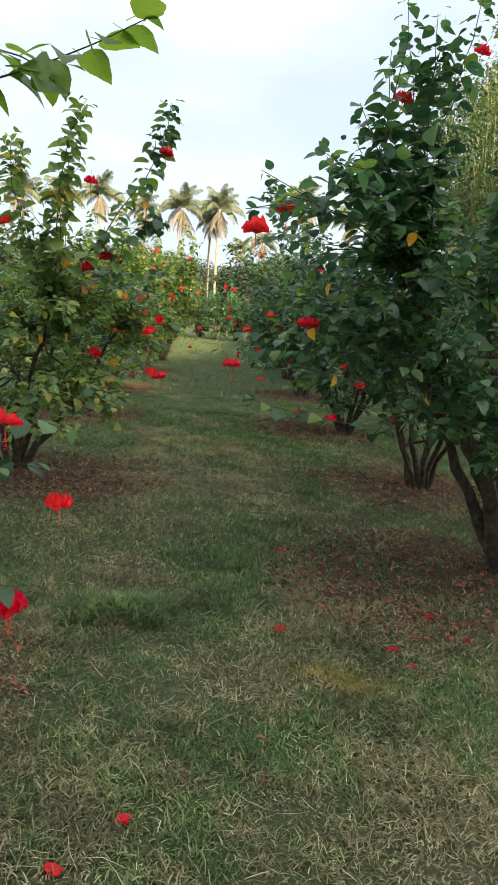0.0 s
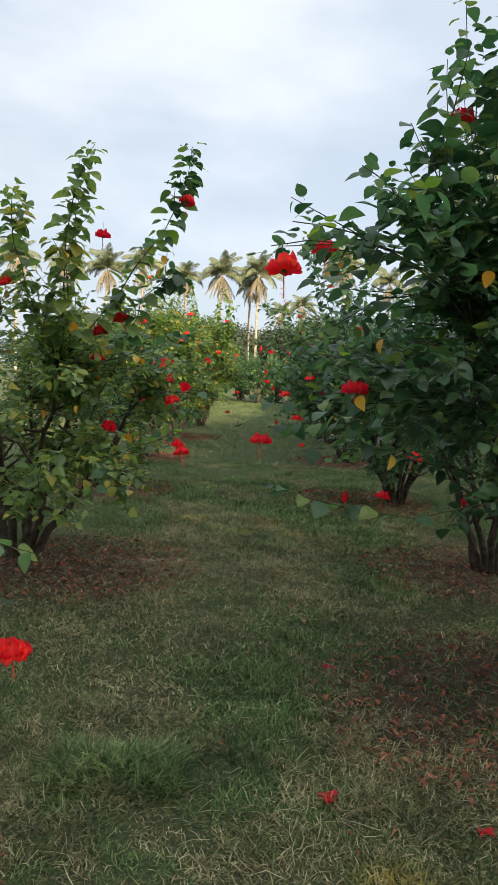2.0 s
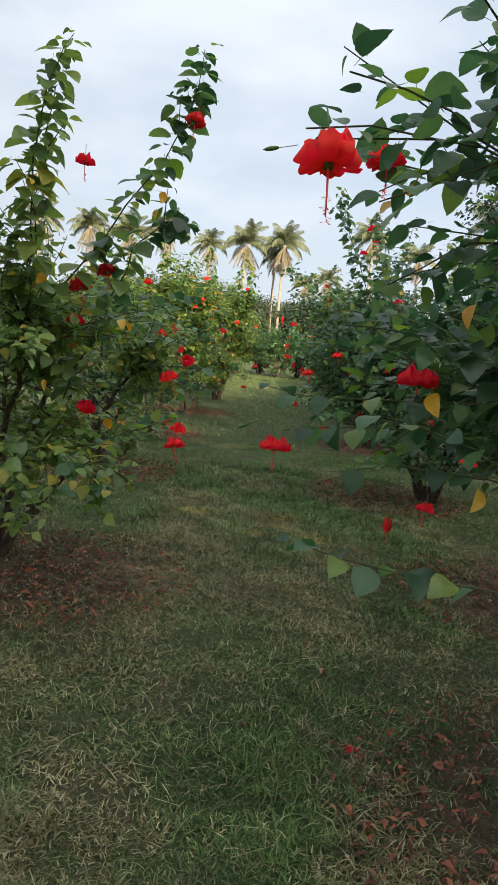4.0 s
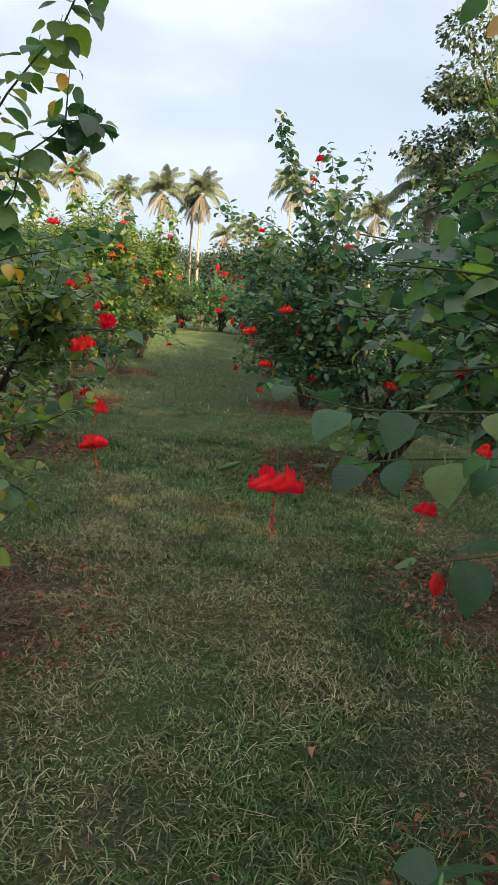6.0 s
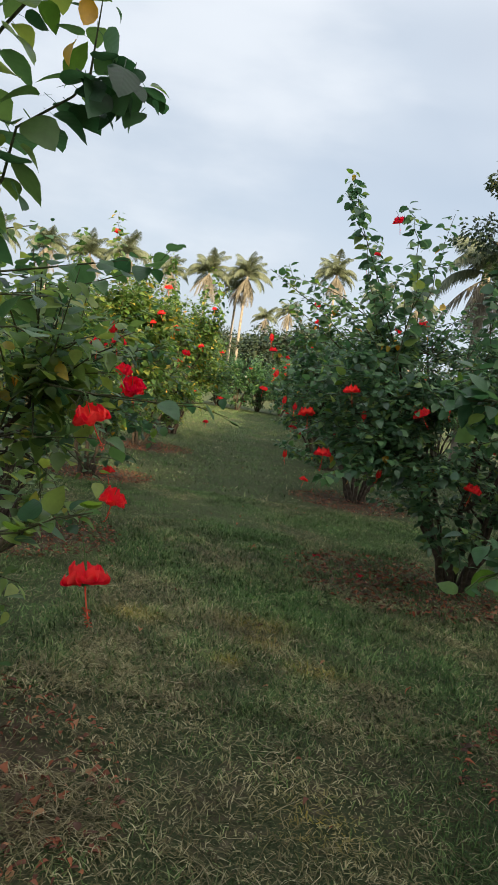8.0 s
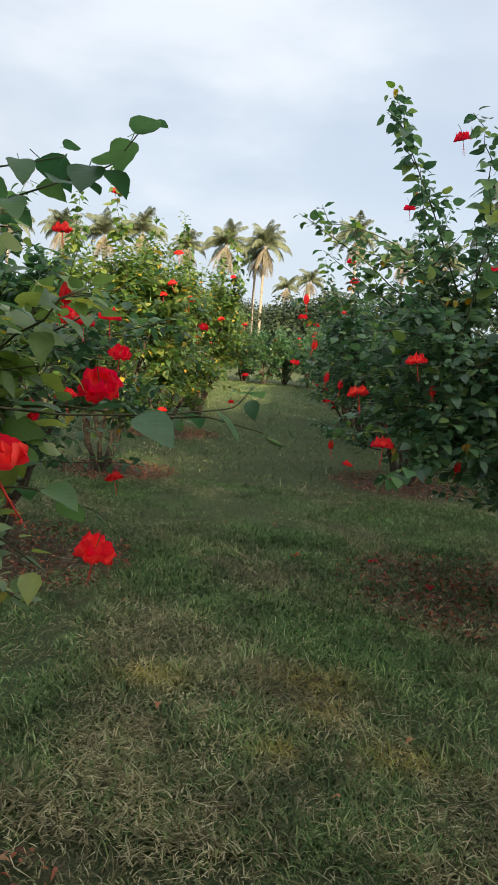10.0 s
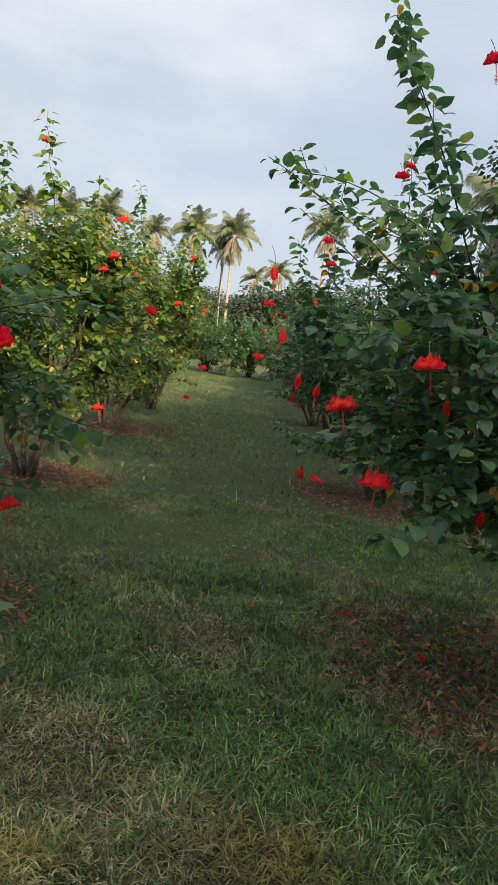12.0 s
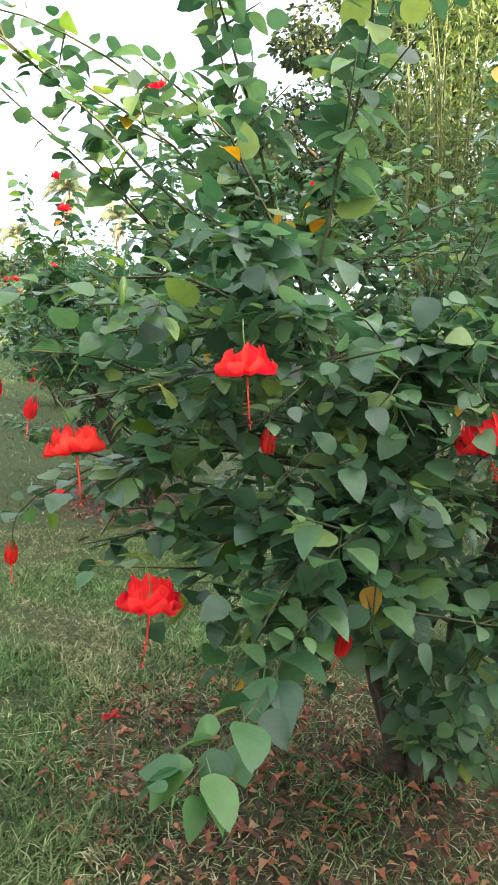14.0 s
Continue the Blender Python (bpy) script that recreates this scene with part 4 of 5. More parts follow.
hibiscus_bush(1.85, 4.5, 2, "tall dark hibiscus bush with thick leaning stems", (1.55, 1.25, 1.05), (-0.2, 0.0, 1.65), shoots=340, per=33, leaf=0.092,
              leaders=[(0.72, 4.2, 3.25), (0.9, 4.25, 3.2), (1.15, 4.2, 3.4), (1.5, 4.4, 3.5), (1.95, 4.6, 3.4), (0.66, 4.2, 2.98), (0.52, 4.2, 2.7), (0.5, 4.15, 2.5), (1.3, 3.6, 3.0)],
              sprays=[(0.24, 3.3, 2.25), (0.02, 3.12, 2.02), (0.15, 4.0, 2.02), (-0.05, 3.28, 1.97), (0.34, 3.4, 2.2), (0.38, 3.5, 2.15), (0.5, 3.6, 2.2), (0.6, 3.9, 2.35), (0.35, 4.4, 1.5), (0.4, 4.7, 1.7), (0.3, 3.8, 1.6), (0.2, 3.9, 1.75), (0.25, 3.9, 1.3), (0.15, 4.2, 1.45), (0.2, 4.5, 1.6),
                      (0.9, 3.5, 1.0), (1.1, 3.4, 1.2), (1.3, 3.4, 0.95), (1.0, 3.35, 1.5), (1.5, 3.5, 1.1), (0.8, 3.6, 1.3), (1.2, 3.5, 0.85), (0.7, 3.7, 0.95), (1.6, 3.6, 1.4), (1.3, 3.3, 1.7), (0.9, 3.4, 1.8), (1.7, 3.5, 0.9), (0.6, 3.6, 1.55)],
              boughs=[([(0.55, 3.52, 1.02), (0.3, 3.44, 1.06), (0.12, 3.38, 1.1), (0.0, 3.34, 1.14)], 12, 0.08, False),
                      ([(0.5, 3.95, 1.44), (0.22, 3.87, 1.43), (0.0, 3.84, 1.42), (-0.11, 3.84, 1.44)], 11, 0.078, False),
                      ([(0.5, 3.76, 1.32), (0.3, 3.7, 1.38), (0.1, 3.63, 1.4)], 8, 0.07, False),
                      ([(0.52, 3.84, 1.24), (0.28, 3.8, 1.26), (0.08, 3.8, 1.22)], 8, 0.068, False),
                      ([(0.52, 4.02, 1.34), (0.28, 4.0, 1.34), (0.1, 3.98, 1.33), (-0.02, 3.97, 1.31)], 12, 0.085, False)],
              buds=[((-0.17, 3.93, 1.31), (0.4, 1.1, 0.2)), ((-0.12, 3.4, 1.96), (0.0, 1.3, 0.3))],
              flowers=[(0.0, 3.12, 1.87), (0.15, 3.84, 2.06), (-0.08, 4.16, 1.22), (0.77, 4.3, 2.76), (1.26, 4.6, 3.15), (0.33, 4.0, 1.48)], closed=[(0.36, 4.5, 0.95), (0.99, 4.55, 0.96)], random_flowers=0, lean=(0.12, -0.05), floor=0.68, trunks=[((1.84, 4.56, -0.05), (1.55, 4.5, 0.4), (1.05, 4.4, 1.3), 0.062), ((1.92, 4.62, -0.05), (1.8, 4.6, 0.55), (2.1, 4.7, 1.5), 0.055), ((1.88, 4.5, -0.05), (1.7, 4.4, 0.3), (1.5, 4.0, 1.35), 0.045)], singles=280, thick=1.6, yellow_at=[(0.75, 3.5, 1.95), (0.95, 3.5, 1.9), (0.45, 3.6, 1.25), (0.17, 4.05, 2.0), (0.32, 3.66, 1.47), (0.4, 3.7, 1.7), (0.9, 3.5, 1.2)])
hibiscus_bush(1.78, 6.75, 3, "dense dark-leaved hibiscus bush with several thin stems", (1.3, 1.2, 1.1), (-0.1, 0, 1.5), shoots=205, per=30,
              leaders=[(1.2, 6.6, 2.9), (1.8, 6.9, 3.1)], sprays=[(0.4, 6.2, 0.9), (0.5, 6.7, 1.7), (0.3, 6.4, 1.5)],
              flowers=[(0.75, 5.95, 0.7), (0.95, 5.9, 1.0)], random_flowers=2, floor=0.5, singles=150)
hibiscus_bush(-2.0, 6.3, 4, "tall hibiscus bush with upright leafy shoots and red flowers", (1.4, 1.35, 1.1), (0.0, 0, 1.25), shoots=310, per=31, leaf=0.088,
              leaders=[(-1.21, 5.2, 2.86, -1.36, 5.22, 2.36), (-0.69, 5.65, 3.0, -0.9, 5.65, 2.4), (-0.72, 5.75, 2.12, -1.0, 5.7, 1.95), (-1.3, 5.25, 2.65, -1.38, 5.3, 2.1), (-1.74, 5.3, 2.62, -1.72, 5.32, 2.2), (-2.1, 5.6, 2.5), (-1.9, 4.9, 2.5)],
              sprays=[(-0.7, 5.7, 1.1), (-0.95, 5.3, 0.6), (-1.2, 5.0, 0.55), (-1.4, 4.9, 0.8), (-1.5, 4.95, 1.2), (-1.25, 4.9, 1.4), (-0.85, 5.5, 0.75), (-1.6, 5.0, 0.6), (-1.1, 4.9, 0.7), (-0.8, 5.5, 1.5), (-1.0, 5.0, 0.85), (-0.75, 5.6, 1.7), (-0.85, 6.1, 1.55), (-0.9, 6.3, 1.25)],
              boughs=[([(-1.0, 6.2, 1.38), (-0.8, 6.3, 1.36), (-0.62, 6.36, 1.37), (-0.49, 6.4, 1.39), (-0.46, 6.42, 1.43)], 8, 0.085, False),
                      ([(-0.66, 6.36, 1.36), (-0.54, 6.4, 1.37), (-0.43, 6.42, 1.345)], 1, 0.04, False),
                      ([(-1.2, 6.3, 1.62), (-0.98, 6.36, 1.72), (-0.84, 6.38, 1.78), (-0.75, 6.4, 1.82), (-0.69, 6.4, 1.9)], 15, 0.075, False),
                      ([(-1.1, 6.3, 1.75), (-0.95, 6.38, 1.8), (-0.84, 6.4, 1.83)], 6, 0.08, False),
                      ([(-1.05, 6.25, 1.2), (-0.86, 6.32, 1.22), (-0.74, 6.38, 1.17)], 6, 0.075, False)],
              buds=[((-0.41, 6.42, 1.33), (0.2, -1.2, 0.0))],
              flowers=[(-0.65, 5.48, 0.99), (-0.92, 7.08, 0.87), (-0.82, 6.66, 1.39), (-0.82, 6.07, 1.3), (-1.17, 5.6, 1.12), (-0.7, 5.6, 2.63), (-1.24, 5.55, 2.38), (-1.24, 5.6, 1.76), (-1.79, 5.3, 2.02), (-1.1, 7.3, 1.56), (-1.29, 5.7, 1.58), (-1.13, 5.7, 1.86)],
              closed=[(-0.95, 6.8, 1.63), (-1.0, 6.7, 1.34)], skin=M_LEAF_LEFT_LIT,
              random_flowers=0, yellow=16, floor=0.32, singles=260, yellow_at=[(-0.87, 5.65, 2.2), (-0.83, 5.62, 2.28), (-1.36, 5.5, 1.26), (-0.99, 5.5, 1.61), (-1.19, 5.5, 0.9), (-1.47, 5.5, 2.3), (-1.4, 5.4, 1.79), (-1.3, 5.25, 1.78), (-0.93, 5.4, 1.6), (-1.35, 5.1, 2.2), (-1.46, 5.1, 1.25), (-1.0, 5.4, 1.1)])
hibiscus_bush(-2.4, 9.75, 5, "spreading hibiscus bush with dark green leaves", (1.25, 1.2, 0.95), (0.0, 0, 1.4), shoots=200, per=30,
              leaders=[(-2.2, 9.8, 2.5)], sprays=[(-0.9, 9.3, 1.7), (-1.0, 9.6, 1.0)],
              flowers=[(-1.49, 8.8, 1.57), (-1.63, 8.8, 2.04), (-1.57, 8.8, 1.18), (-1.29, 8.8, 1.42), (-1.37, 8.85, 1.61)], random_flowers=1, yellow=16, floor=0.45, singles=120)
hibiscus_bush(1.45, 9.8, 6, "broad hibiscus bush with glossy leaves and hanging red flowers", (1.5, 1.3, 1.15), (-0.05, 0, 1.5), shoots=400, per=33, stems=10, leaf=0.081, skin=M_LEAF_LIGHTER,
              leaders=[(0.16, 10.3, 3.35, 0.34, 9.9, 2.7), (0.48, 9.2, 2.88, 0.68, 9.4, 2.4), (0.95, 9.7, 3.0), (1.5, 9.9, 2.9), (2.1, 9.6, 3.0), (0.3, 9.7, 2.7), (1.2, 9.0, 2.7), (1.6, 9.2, 2.8)],
              sprays=[(-0.42, 9.7, 2.38), (-0.28, 9.72, 2.33), (-0.25, 9.6, 2.15), (-0.1, 9.6, 2.2), (0.1, 9.3, 2.15), (-0.02, 9.15, 1.4), (-0.1, 9.1, 1.5), (0.0, 9.0, 1.6), (-0.15, 9.3, 1.6), (0.05, 9.0, 1.25), (0.1, 9.0, 1.45), (-0.05, 9.2, 1.15), (0.2, 8.95, 1.7), (0.15, 9.05, 1.15), (-0.1, 9.5, 1.05), (0.27, 8.78, 1.02), (0.6, 8.7, 1.3), (0.9, 8.7, 1.05), (0.3, 8.9, 1.6), (0.2, 9.0, 1.8), (1.1, 8.7, 1.6),
                      (0.4, 8.75, 1.15), (0.6, 8.7, 1.05), (0.75, 8.8, 1.25), (0.5, 8.8, 1.45), (0.9, 8.75, 1.5), (1.0, 8.8, 1.2), (0.35, 8.85, 1.3), (0.7, 8.9, 1.6), (0.55, 8.85, 1.0),
                      (0.33, 8.75, 1.0), (0.32, 8.76, 1.06), (0.48, 8.87, 1.04), (0.23, 8.95, 1.13), (0.34, 8.95, 1.2), (0.46, 8.85, 1.18), (0.56, 8.85, 1.25), (0.75, 8.75, 0.95), (0.72, 8.7, 0.92), (0.95, 9.0, 0.75), (0.45, 8.8, 1.36), (0.6, 8.8, 1.42), (0.3, 8.85, 1.42), (0.75, 8.8, 1.5),
                      (1.05, 9.2, 0.5), (1.12, 9.15, 0.65), (1.3, 9.2, 0.35), (1.0, 9.3, 0.6), (1.3, 9.15, 0.7), (1.22, 9.3, 0.28), (1.4, 9.2, 0.5), (0.05, 9.15, 1.08), (0.16, 9.02, 0.98), (0.28, 8.92, 0.95), (0.12, 9.2, 1.2), (0.4, 8.95, 0.9)],
              boughs=[([(0.5, 8.9, 1.06), (0.38, 8.77, 1.01), (0.27, 8.64, 0.975), (0.17, 8.55, 0.95), (0.1, 8.48, 0.935)], 28, 0.08, False)],
              flowers=[(0.14, 8.9, 1.05), (-0.0, 9.08, 1.31), (0.265, 8.85, 1.51), (0.75, 8.78, 1.42), (0.92, 10.1, 2.15), (1.22, 8.96, 0.94), (0.5, 9.5, 2.83)],
              closed=[(-0.1, 9.46, 0.99), (-0.16, 9.5, 1.4), (-0.33, 9.5, 1.86), (-0.25, 9.5, 1.59), (-0.07, 9.5, 1.36), (0.54, 8.85, 1.0), (0.93, 8.85, 1.5), (0.4, 9.05, 1.38)],
              random_flowers=0, yellow=30, floor=0.52, singles=300, spray_leaves=1.35, yellow_at=[(0.5, 9.45, 1.91), (0.56, 9.5, 1.9), (0.62, 9.5, 1.95), (0.26, 9.15, 1.96), (0.65, 9.05, 1.5), (0.56, 8.82, 1.11), (0.82, 9.0, 2.2), (0.2, 8.97, 1.05), (0.9, 8.8, 1.05)])
hibiscus_bush(1.15, 14.0, 7, "dense hibiscus bush with red flowers", (1.4, 1.3, 1.15), (-0.05, 0, 1.5), shoots=230, per=28,
              leaders=[(0.75, 12.8, 3.4), (0.3, 13.6, 2.9), (1.2, 13.2, 3.2), (-0.1, 13.5, 2.6)], sprays=[(-0.4, 13.6, 1.5), (-0.35, 13.7, 2.1)], flowers=[(0.29, 12.5, 0.4), (0.77, 12.75, 3.2), (0.57, 11.9, 2.9), (0.15, 12.8, 2.5), (-0.3, 13.0, 1.9), (-0.35, 12.9, 1.4), (0.2, 12.8, 2.3)], random_flowers=5, yellow=12, singles=60, fine=False)
hibiscus_bush(-2.45, 13.0, 8, "hibiscus bush with bare stems and a tall flowering shoot", (1.25, 1.2, 1.25), (0.05, 0, 1.6), shoots=340, per=28, skin=M_LEAF_SUNLIT,
              leaders=[(-2.3, 12.4, 3.2), (-2.9, 13.2, 3.1), (-2.0, 13.2, 2.9)], sprays=[(-1.6, 13.0, 1.2)], thick=0.7, flowers=[(-2.3, 12.45, 2.97), (-1.72, 12.65, 0.78), (-1.66, 12.7, 2.45), (-1.8, 12.7, 2.01), (-1.52, 12.75, 1.98), (-1.35, 12.75, 1.7), (-2.42, 12.6, 1.28)], random_flowers=1, yellow=12, singles=60, floor=0.3, fine=False)
hibiscus_bush(-2.55, 17.2, 9, "sunlit hibiscus bush with yellowing leaves", (1.85, 1.4, 1.6), (0.15, 0, 1.7), shoots=380, per=30, skin=M_LEAF_SUNLIT,
              leaders=[(-1.6, 17.0, 3.4), (-2.3, 16.8, 3.6), (-2.9, 17.0, 3.3)], sprays=[(-1.0, 16.8, 1.5)], flowers=[(-1.28, 16.4, 0.66), (-1.1, 16.5, 1.1)], random_flowers=5, yellow=16, singles=60, floor=0.14, thick=0.75, fine=False)

# far bushes: three shapes, repeated along the rows
SHAPES = [hibiscus_bush(1.05, 17.6, 11, "distant dark green hibiscus bush with red flowers", (1.5, 1.4, 1.25), (0, 0, 1.6), shoots=170, per=23, random_flowers=8, yellow=6, singles=0, fine=False, leaf=0.115, floor=0.12),
          hibiscus_bush(-2.4, 20.8, 12, "distant hibiscus bush with upright shoots", (1.5, 1.5, 1.4), (0, 0, 1.75), shoots=185, per=23, leaders=[(-2.0, 20.6, 3.5), (-2.8, 21.0, 3.4)], skin=M_LEAF_SUNLIT, random_flowers=8, yellow=10, singles=0, fine=False, leaf=0.115, floor=0.12),
          hibiscus_bush(1.0, 21.2, 13, "distant rounded hibiscus bush", (1.55, 1.4, 1.2), (0, 0, 1.55), shoots=165, per=23, leaders=[(1.1, 21.0, 3.2)], random_flowers=9, yellow=6, singles=0, fine=False, leaf=0.115, floor=0.12)]
HEDGE = hibiscus_bush(-1.6, 38.4, 14, "distant dense hibiscus hedge bush, leafy to the ground", (1.55, 1.2, 1.35), (0, 0, 1.45), shoots=230, per=22, random_flowers=3, yellow=3, singles=0, fine=False, leaf=0.14, floor=0.08)
FAR_SPOTS = [(1.25, 24.8), (1.25, 28.3), (1.2, 32.0), (1.1, 35.2), (-2.9, 24.4), (-3.4, 28.0), (-3.8, 31.5), (-4.2, 35.0),
             (-5.8, 20.5), (-6.0, 23.5), (-6.2, 27.5), (-6.6, 32.0), (4.9, 9.3), (4.8, 12.4), (4.9, 17.2), (5.0, 21.5), (5.2, 26.0), (5.3, 31.0),
             (8.0, 13.5), (8.2, 17.5), (8.6, 22.5)]
HEDGE_SPOTS = [(-12.4, 38.8), (-10.2, 38.3), (-8.1, 38.7), (-6.0, 38.4), (-3.8, 38.7), (0.5, 38.6), (2.6, 38.3), (4.8, 38.7), (7.0, 38.4), (9.2, 38.8), (-2.7, 40.3), (-0.6, 40.2), (1.6, 40.5), (-4.9, 40.4)]
_r = random.Random(5)
for k, (fx, fy) in enumerate(FAR_SPOTS):
    copy_thing(SHAPES[k % 3 if fx < 0 else 2 * (k % 2)], pose(fx, fy, 0, 0, 0, _r.uniform(0, 360)))
for fx, fy in HEDGE_SPOTS:
    copy_thing(HEDGE, pose(fx, fy, 0, 0, 0, _r.uniform(0, 360)))


# ---- palms and trees beyond ----
def frond_mesh(name, seed, length, rise, bend, dead):
    """One arching frond: it leaves the crown at the angle rise and bends over by bend (degrees)."""
    rng = np.random.default_rng(seed)
    s = Soup()
    t = np.linspace(0, 1, 14)
    a = np.radians(rise - bend * t ** 1.2)
    step = length / 13
    y = np.concatenate([[0], np.cumsum(np.cos(a[1:]) * step)])
    z = np.concatenate([[0], np.cumsum(np.sin(a[1:]) * step)])
    pts = np.stack([0 * t, y, z], -1)
    s.tube(pts, np.linspace(0.035, 0.008, 14), 4)
    for k in range(44):
        u = 0.12 + 0.86 * k / 43
        i = min(int(u * 13), 12)
        p = pts[i] + (pts[i + 1] - pts[i]) * (u * 13 - i)
        tan = pts[i + 1] - pts[i]
        tan /= np.linalg.norm(tan)
        for side in (-1, 1):
            ll = length * 0.22 * math.sin(math.pi * (0.12 + 0.8 * u)) * rng.uniform(0.8, 1.15) + 0.12
            d = np.array([side * 0.75, 0, 0]) + tan * 0.55 + np.array([0, 0, -0.5 - rng.uniform(0, 0.35)])
            if dead:
                d = np.array([side * 0.25, 0.05, -1.0]) + rng.normal(0, 0.12, 3)
            d /= np.linalg.norm(d)
            w = tan * 0.028
            m = p + d * ll * 0.55
            e = p + d * ll + np.array([0, 0, -0.18 * ll])
            s.add([p - w, p + w, m + w, m - w, e], [(0, 1, 2), (0, 2, 3), (3, 2, 4)])
    return s.mesh(name, M_PALM_DEAD if dead else M_PALM_LEAF)


FRONDS = [frond_mesh("frond", 60 + k, 3.3, rise, bend, False) for k, (rise, bend) in enumerate([(86, 80), (70, 105), (50, 112), (22, 92)])]
DEAD_FRONDS = [frond_mesh("dead_frond", 70 + k, 3.0, -42 - 22 * k, 42 - 18 * k, True) for k in range(2)]


def palm_tree(x, y, height, seed, size=1.0):
    rng = np.random.default_rng(seed)
    palm = thing("palm_tree", "coconut palm with drooping fronds and dead straw-coloured skirt", "palm tree", "palms beyond the garden", (x, y, 0))
    s = Soup()
    bend = rng.normal(0, 0.35, 2)
    pts = bezier(np.array([0, 0, -0.2]), np.array([bend[0], bend[1], height * 0.5]), np.array([bend[0] * 0.4, bend[1] * 0.4, height]), 26)
    rad = np.linspace(0.19, 0.12, 26) * (1 + 0.06 * (np.arange(26) % 2))
    rad[0] *= 1.4
    s.tube(pts, rad, 9)
    part("trunk", s.mesh("trunk", M_PALM_TRUNK), palm, "slim ringed grey trunk")
    top = pts[-1]
    for k in range(30):
        m4 = Matrix.Translation(top) @ Euler((rng.normal(0, 0.12), rng.normal(0, 0.1), k * 2.4 + rng.normal(0, 0.2))).to_matrix().to_4x4() @ Matrix.Scale(size * rng.uniform(0.8, 1.1), 4)
        part("frond", FRONDS[k % 4], palm, "", m4)
    for k in range(20):
        m4 = Matrix.Translation(top + np.array([0, 0, -0.15])) @ Euler((rng.normal(0, 0.15), rng.normal(0, 0.12), k * 2.4 + rng.normal(0, 0.3))).to_matrix().to_4x4() @ Matrix.Scale(size * rng.uniform(0.7, 1.1), 4)
        part("dead_frond", DEAD_FRONDS[k % 2], palm, "dry hanging straw-coloured frond", m4)
    return palm


def polar(az, dist):
    return dist * math.sin(radians(az)), dist * math.cos(radians(az))


for k, (az, dist, h, sz) in enumerate([(-5.6, 92, 13.6, 1.1), (-2.75, 92, 13.8, 1.1), (-8.6, 95, 13.4, 0.9), (-11.9, 88, 13.6, 1.0), (-14.6, 90, 13.2, 1.0), (-17.5, 92, 13.6, 1.0), (0.6, 100, 11.0, 0.75), (3.7, 84, 14.2, 0.95),
                                       (-1.2, 118, 11.5, 0.8), (7.2, 90, 13.2, 0.9), (10.0, 84, 12.0, 0.9), (-21.0, 90, 13.5, 1.0), (-3.3, 95, 12.6, 0.75)]):
    palm_tree(*polar(az, dist), h, 100 + k, sz)
palm_tree(5.6, 25.5, 5.6, 130, 0.62)


def leafy_tree(name, label, x, y, height, crown, seed, mats, clumps=70, per=130, leaf=0.13, spread=0.55, category="tree", trunk=0.22):
    """A tapered trunk with limbs, and a crown of many leaf clumps. crown: (radius x, radius y, radius z, centre z)."""
    rng = np.random.default_rng(seed)
    tree = thing(name, label, category, "", (x, y, 0))
    wood = Soup()
    c = np.array([0, 0, crown[3]])
    R = np.array(crown[:3])
    pts = bezier(np.array([0, 0, -0.2]), np.array([rng.normal(0, 0.3), rng.normal(0, 0.3), height * 0.4]), c + np.array([0, 0, R[2] * 0.3]), 12)
    wood.tube(pts, np.linspace(trunk, trunk * 0.35, 12) * np.concatenate([[1.5, 1.15], np.ones(10)]), 9)
    crowns = [Soup() for _ in mats]
    for k in range(clumps):
        d = rng.normal(0, 1, 3)
        d /= np.linalg.norm(d)
        p = c + d * R * (0.35 + 0.65 * rng.uniform() ** 0.5) * rng.uniform(0.75, 1.12)
        if k < 26:
            i = rng.integers(4, 11)
            b2 = bezier(pts[i], (pts[i] + p) / 2 + np.array([0, 0, 0.25]), p, 7)
            wood.tube(b2, np.linspace(trunk * 0.34, 0.02, 7), 5)
        n = int(per * rng.uniform(0.6, 1.4))
        q = rng.normal(0, 1, (n, 3))
        q *= (rng.uniform(0.3, 1, n) ** 0.5 / np.linalg.norm(q, axis=1))[:, None]
        P = p + q * spread * np.array([1.15, 1.15, 0.7]) * rng.uniform(0.7, 1.3)
        mm = leaf_frames(P, q, rng, 0.3) * (leaf * rng.uniform(0.6, 1.3, n))[:, None, None]
        crowns[int(rng.integers(len(mats)))].stamp(*(LEAF_FOLDED if leaf < 0.2 else LEAF_SMALL), mm, P)
    part("trunk", wood.mesh("trunk", M_BARK), tree, "brown trunk and limbs")
    for cs, mt in zip(crowns, mats):
        if cs.v:
            part("crown", cs.mesh("crown", mt), tree)["kind"] = "stuff"
    return tree


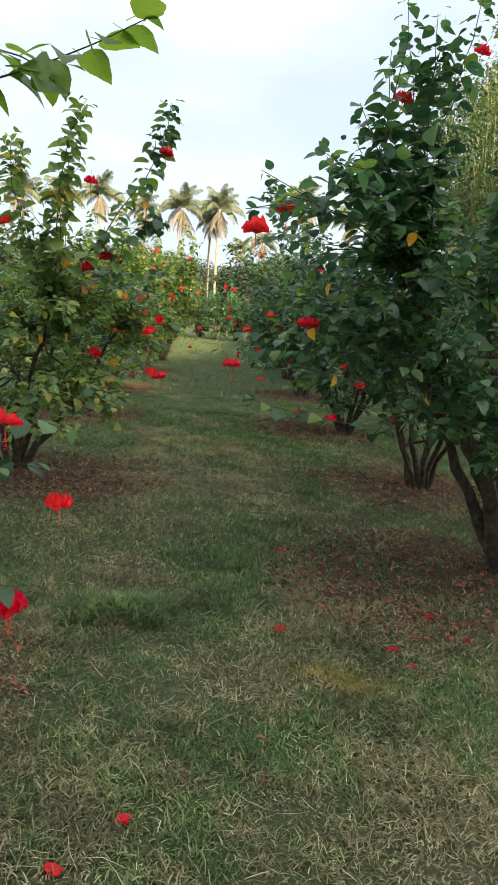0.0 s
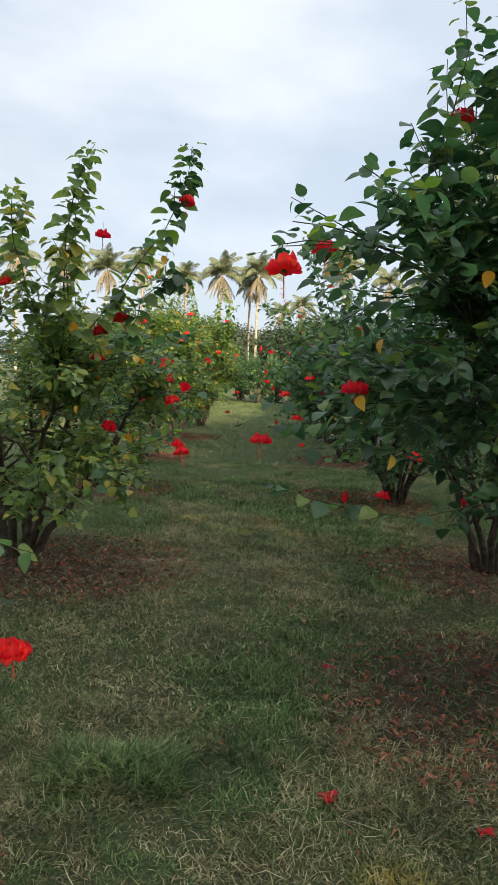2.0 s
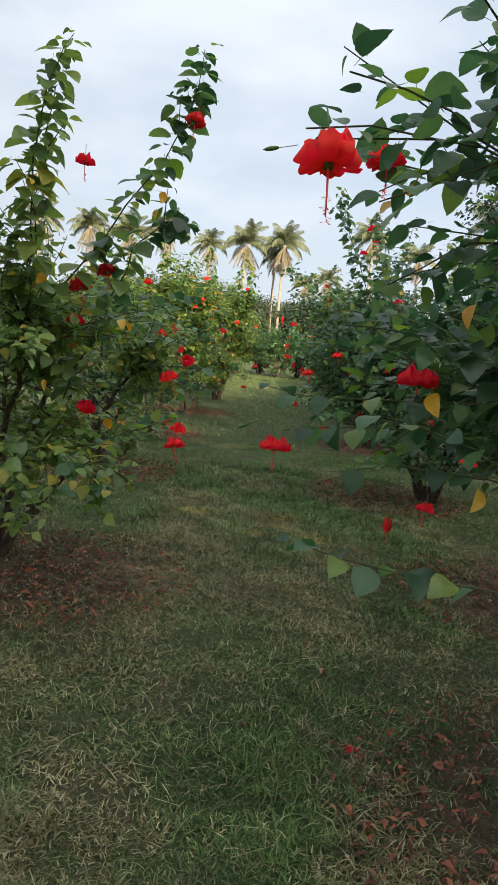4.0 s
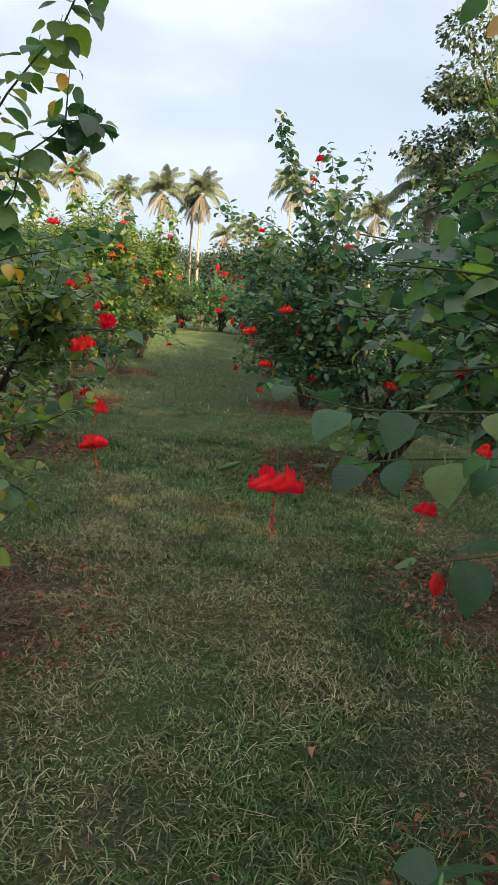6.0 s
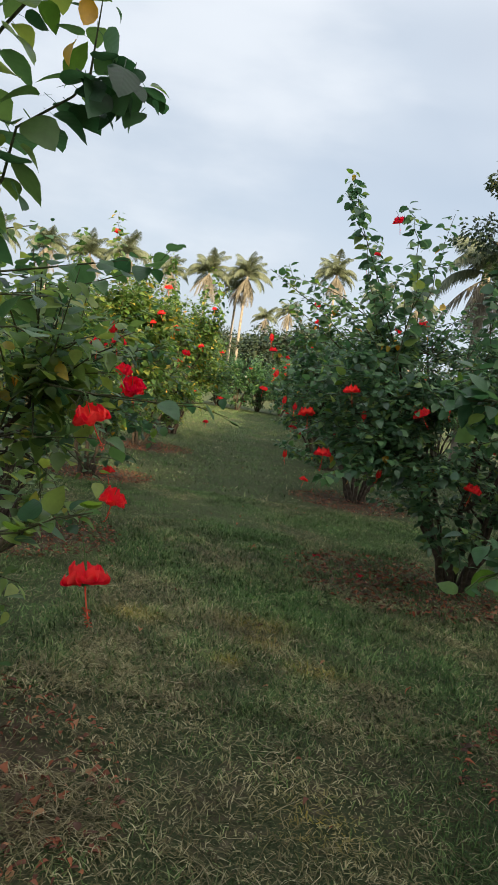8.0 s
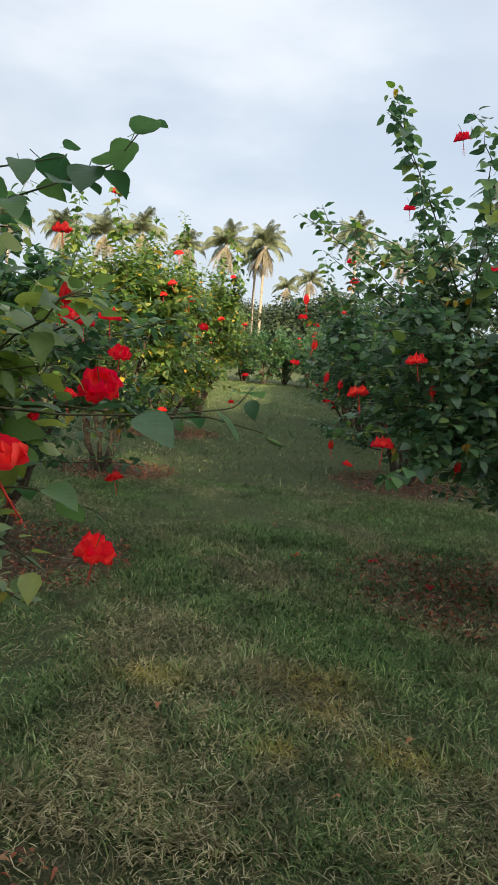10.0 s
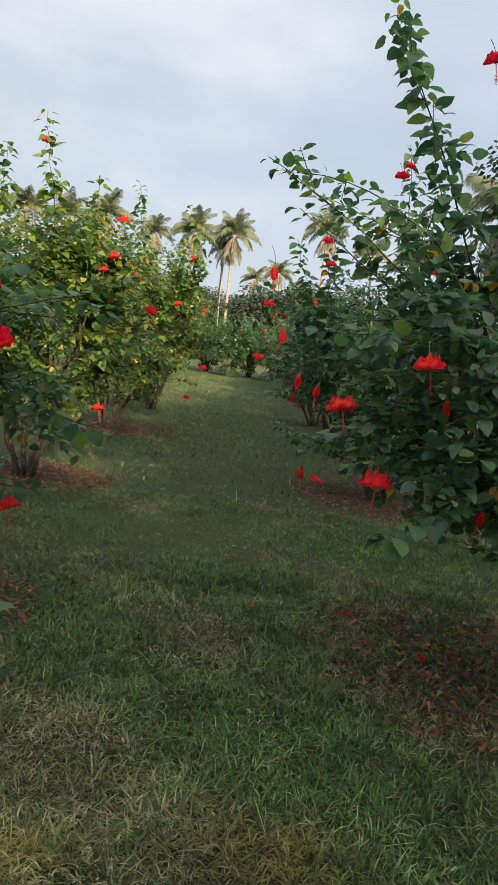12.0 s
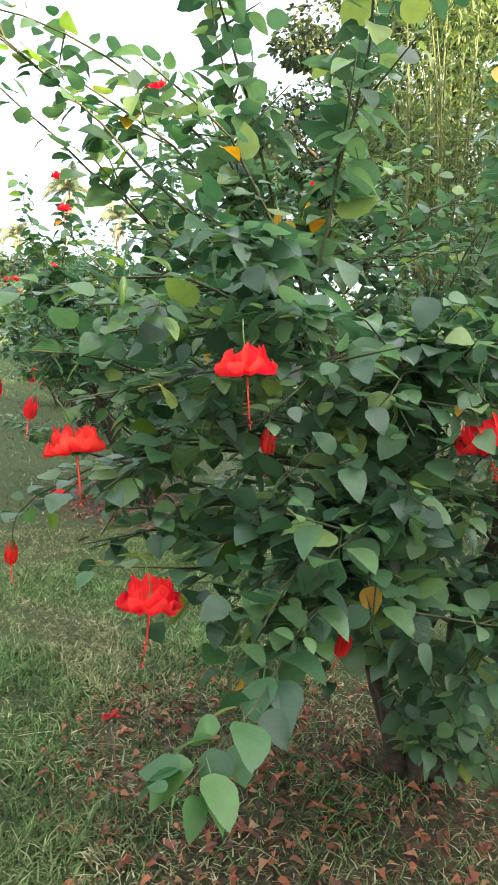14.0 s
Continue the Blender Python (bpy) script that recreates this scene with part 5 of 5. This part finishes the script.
leafy_tree("tree", "large dark broad-leaved tree behind the bushes", 6.8, 19.0, 7.8, (3.2, 3.2, 3.2, 5.6), 201, [M_TREE_LEAF, M_TREE_DARK, M_BAMBOO_LEAF], 150, 340, 0.11)
for k, (az, dist, h, rx) in enumerate([(-19, 105, 6.0, 6.0), (-13, 112, 5.5, 6.5), (-7.5, 115, 6.0, 6.5), (-3.8, 120, 6.5, 5.0), (-0.8, 105, 7.6, 3.2), (2.0, 112, 6.5, 5.0), (6.0, 100, 7.0, 6.0), (11.0, 95, 7.0, 6.0), (17.0, 80, 8.0, 6.0), (24.0, 70, 8.0, 6.0), (31.0, 55, 8.0, 5.0), (-6.4, 72, 7.4, 2.6), (-8.5, 70, 7.0, 3.8), (-12.5, 70, 7.0, 3.8), (-0.9, 74, 7.4, 1.9), (0.6, 72, 7.6, 3.0), (3.0, 70, 7.4, 3.4), (6.0, 68, 7.0, 3.4), (-16.5, 68, 7.0, 3.8), (-4.7, 112, 9.6, 4.2), (-2.6, 116, 9.8, 3.6), (-6.6, 110, 9.0, 4.0)]):
    leafy_tree("tree", "hazy green tree in the distance", *polar(az, dist), h, (rx, rx, h * 0.42, h * 0.55), 210 + k, [M_FAR_LEAF, M_TREE_LEAF], 60, 110, 0.36, 1.1)


def bamboo_clump(x, y, seed):
    rng = np.random.default_rng(seed)
    clump = thing("bamboo", "yellow-green bamboo clump with arching culms", "bamboo", "", (x, y, 0))
    leaves = Soup()
    tv = LEAF_SMALL[0] * np.array([0.4, 1, 1])
    for k in range(30):
        a, q = rng.uniform(0, 6.28), 0.9 * math.sqrt(rng.uniform())
        b = np.array([math.cos(a) * q, math.sin(a) * q, -0.1])
        h = rng.uniform(4.5, 7.5)
        e = b * rng.uniform(1.4, 2.6) + np.array([0, 0, h])
        pts = bezier(b, b * 1.1 + np.array([0, 0, h * 0.65]), e, 12)
        s = Soup()
        s.tube(pts, np.linspace(0.03, 0.006, 12), 6)
        part("culm", s.mesh("culm", M_BAMBOO), clump)
        for j in range(24):
            i = rng.integers(2, 11)
            d = rng.normal(0, 1, 3) * np.array([1, 1, 0.4])
            p = pts[i] + (pts[i + 1] - pts[i]) * rng.uniform() + d * 0.2
            n = 24
            P = p + rng.normal(0, 0.26, (n, 3))
            mm = leaf_frames(P, np.tile(d, (n, 1)), rng, 0.8) * (0.12 * rng.uniform(0.6, 1.3, n))[:, None, None]
            leaves.stamp(tv, LEAF_SMALL[1], mm, P)
    part("leaves", leaves.mesh("leaves", M_BAMBOO_LEAF), clump)["kind"] = "stuff"
    return clump


bamboo_clump(5.2, 15.2, 301)

# an unseen belt of tall trees, added behind the start, keeps the low sun off most of the garden; it shines in over a
# lower one
_u, _p = Vector((math.sin(_a), math.cos(_a))), Vector((-math.cos(_a), math.sin(_a)))
for k, (across, th) in enumerate([(-8.6, 18.0), (-5.5, 18.5), (-2.4, 18.0), (0.5, 13.5), (2.3, 13.5), (5.4, 16.5), (7.9, 18.5), (10.6, 18.5), (13.4, 18.0), (16.6, 18.5), (20.0, 18.0)]):
    spot = _u * (16.0 + 0.6 * (k % 2)) + _p * across
    leafy_tree("tree", "unseen tall leafy tree added behind the garden for its shade", spot.x, spot.y, th, (2.5, 2.5, th * 0.46, th * 0.55), 240 + k, [M_TREE_LEAF], 230, 64, 0.42, 0.95)


# ---- fallen flowers ----
def fallen_meshes(seed):
    rng = np.random.default_rng(seed)
    s = Soup()
    for p in range(5):
        az = rng.normal(0, 0.9) + (p > 2) * rng.uniform(0.5, 1.5)
        nu, nv = 6, 4
        u, v = np.linspace(0, 1, nu)[:, None], np.linspace(-1, 1, nv)[None]
        x = 0.075 * u * np.ones_like(v) - 0.02
        y = v * (0.008 + 0.014 * np.sin(u * 2.6))
        z = 0.02 + 0.012 * np.sin(u * 3 + p) + 0.007 * np.sin(v * 5 + p * 2) * u + 0.006 * rng.normal(0, 0.5, (nu, nv)) + 0.004 * p
        c, s_ = math.cos(az), math.sin(az)
        i = (np.arange(nu - 1)[:, None] * nv + np.arange(nv - 1)[None]).ravel()
        s.add(np.stack([x * c - y * s_, x * s_ + y * c, z], -1).reshape(-1, 3), np.concatenate([np.stack([i, i + 1, i + nv + 1], -1), np.stack([i, i + nv + 1, i + nv], -1)]))
    return s.mesh("petals", M_FALLEN)


FALLEN = [fallen_meshes(80 + k) for k in range(4)]
FALLEN_AT = [(-0.26, 1.91), (0.26, 3.3), (1.08, 3.58), (0.8, 3.17), (0.86, 3.02), (0.33, 4.5), (1.21, 3.33), (-0.41, 1.7), (-0.23, 10.28), (0.68, 9.79), (0.58, 9.06), (0.35, 10.3)]
for k, (fx, fy) in enumerate(FALLEN_AT):
    fl = thing("fallen_flower", "wilted red hibiscus flower lying on the grass", "flower", "fallen flowers on the ground", (fx, fy, 0.0), _r.uniform(0, 360))
    part("petals", FALLEN[k % 4], fl, "", Matrix.Scale(_r.uniform(0.5, 0.72), 4))
    part("pistil", FLOWERS[k % 5][1], fl, "", pose(0.03, 0, 0.018, 0, 78, _r.uniform(-40, 40)) @ Matrix.Scale(0.6, 4))
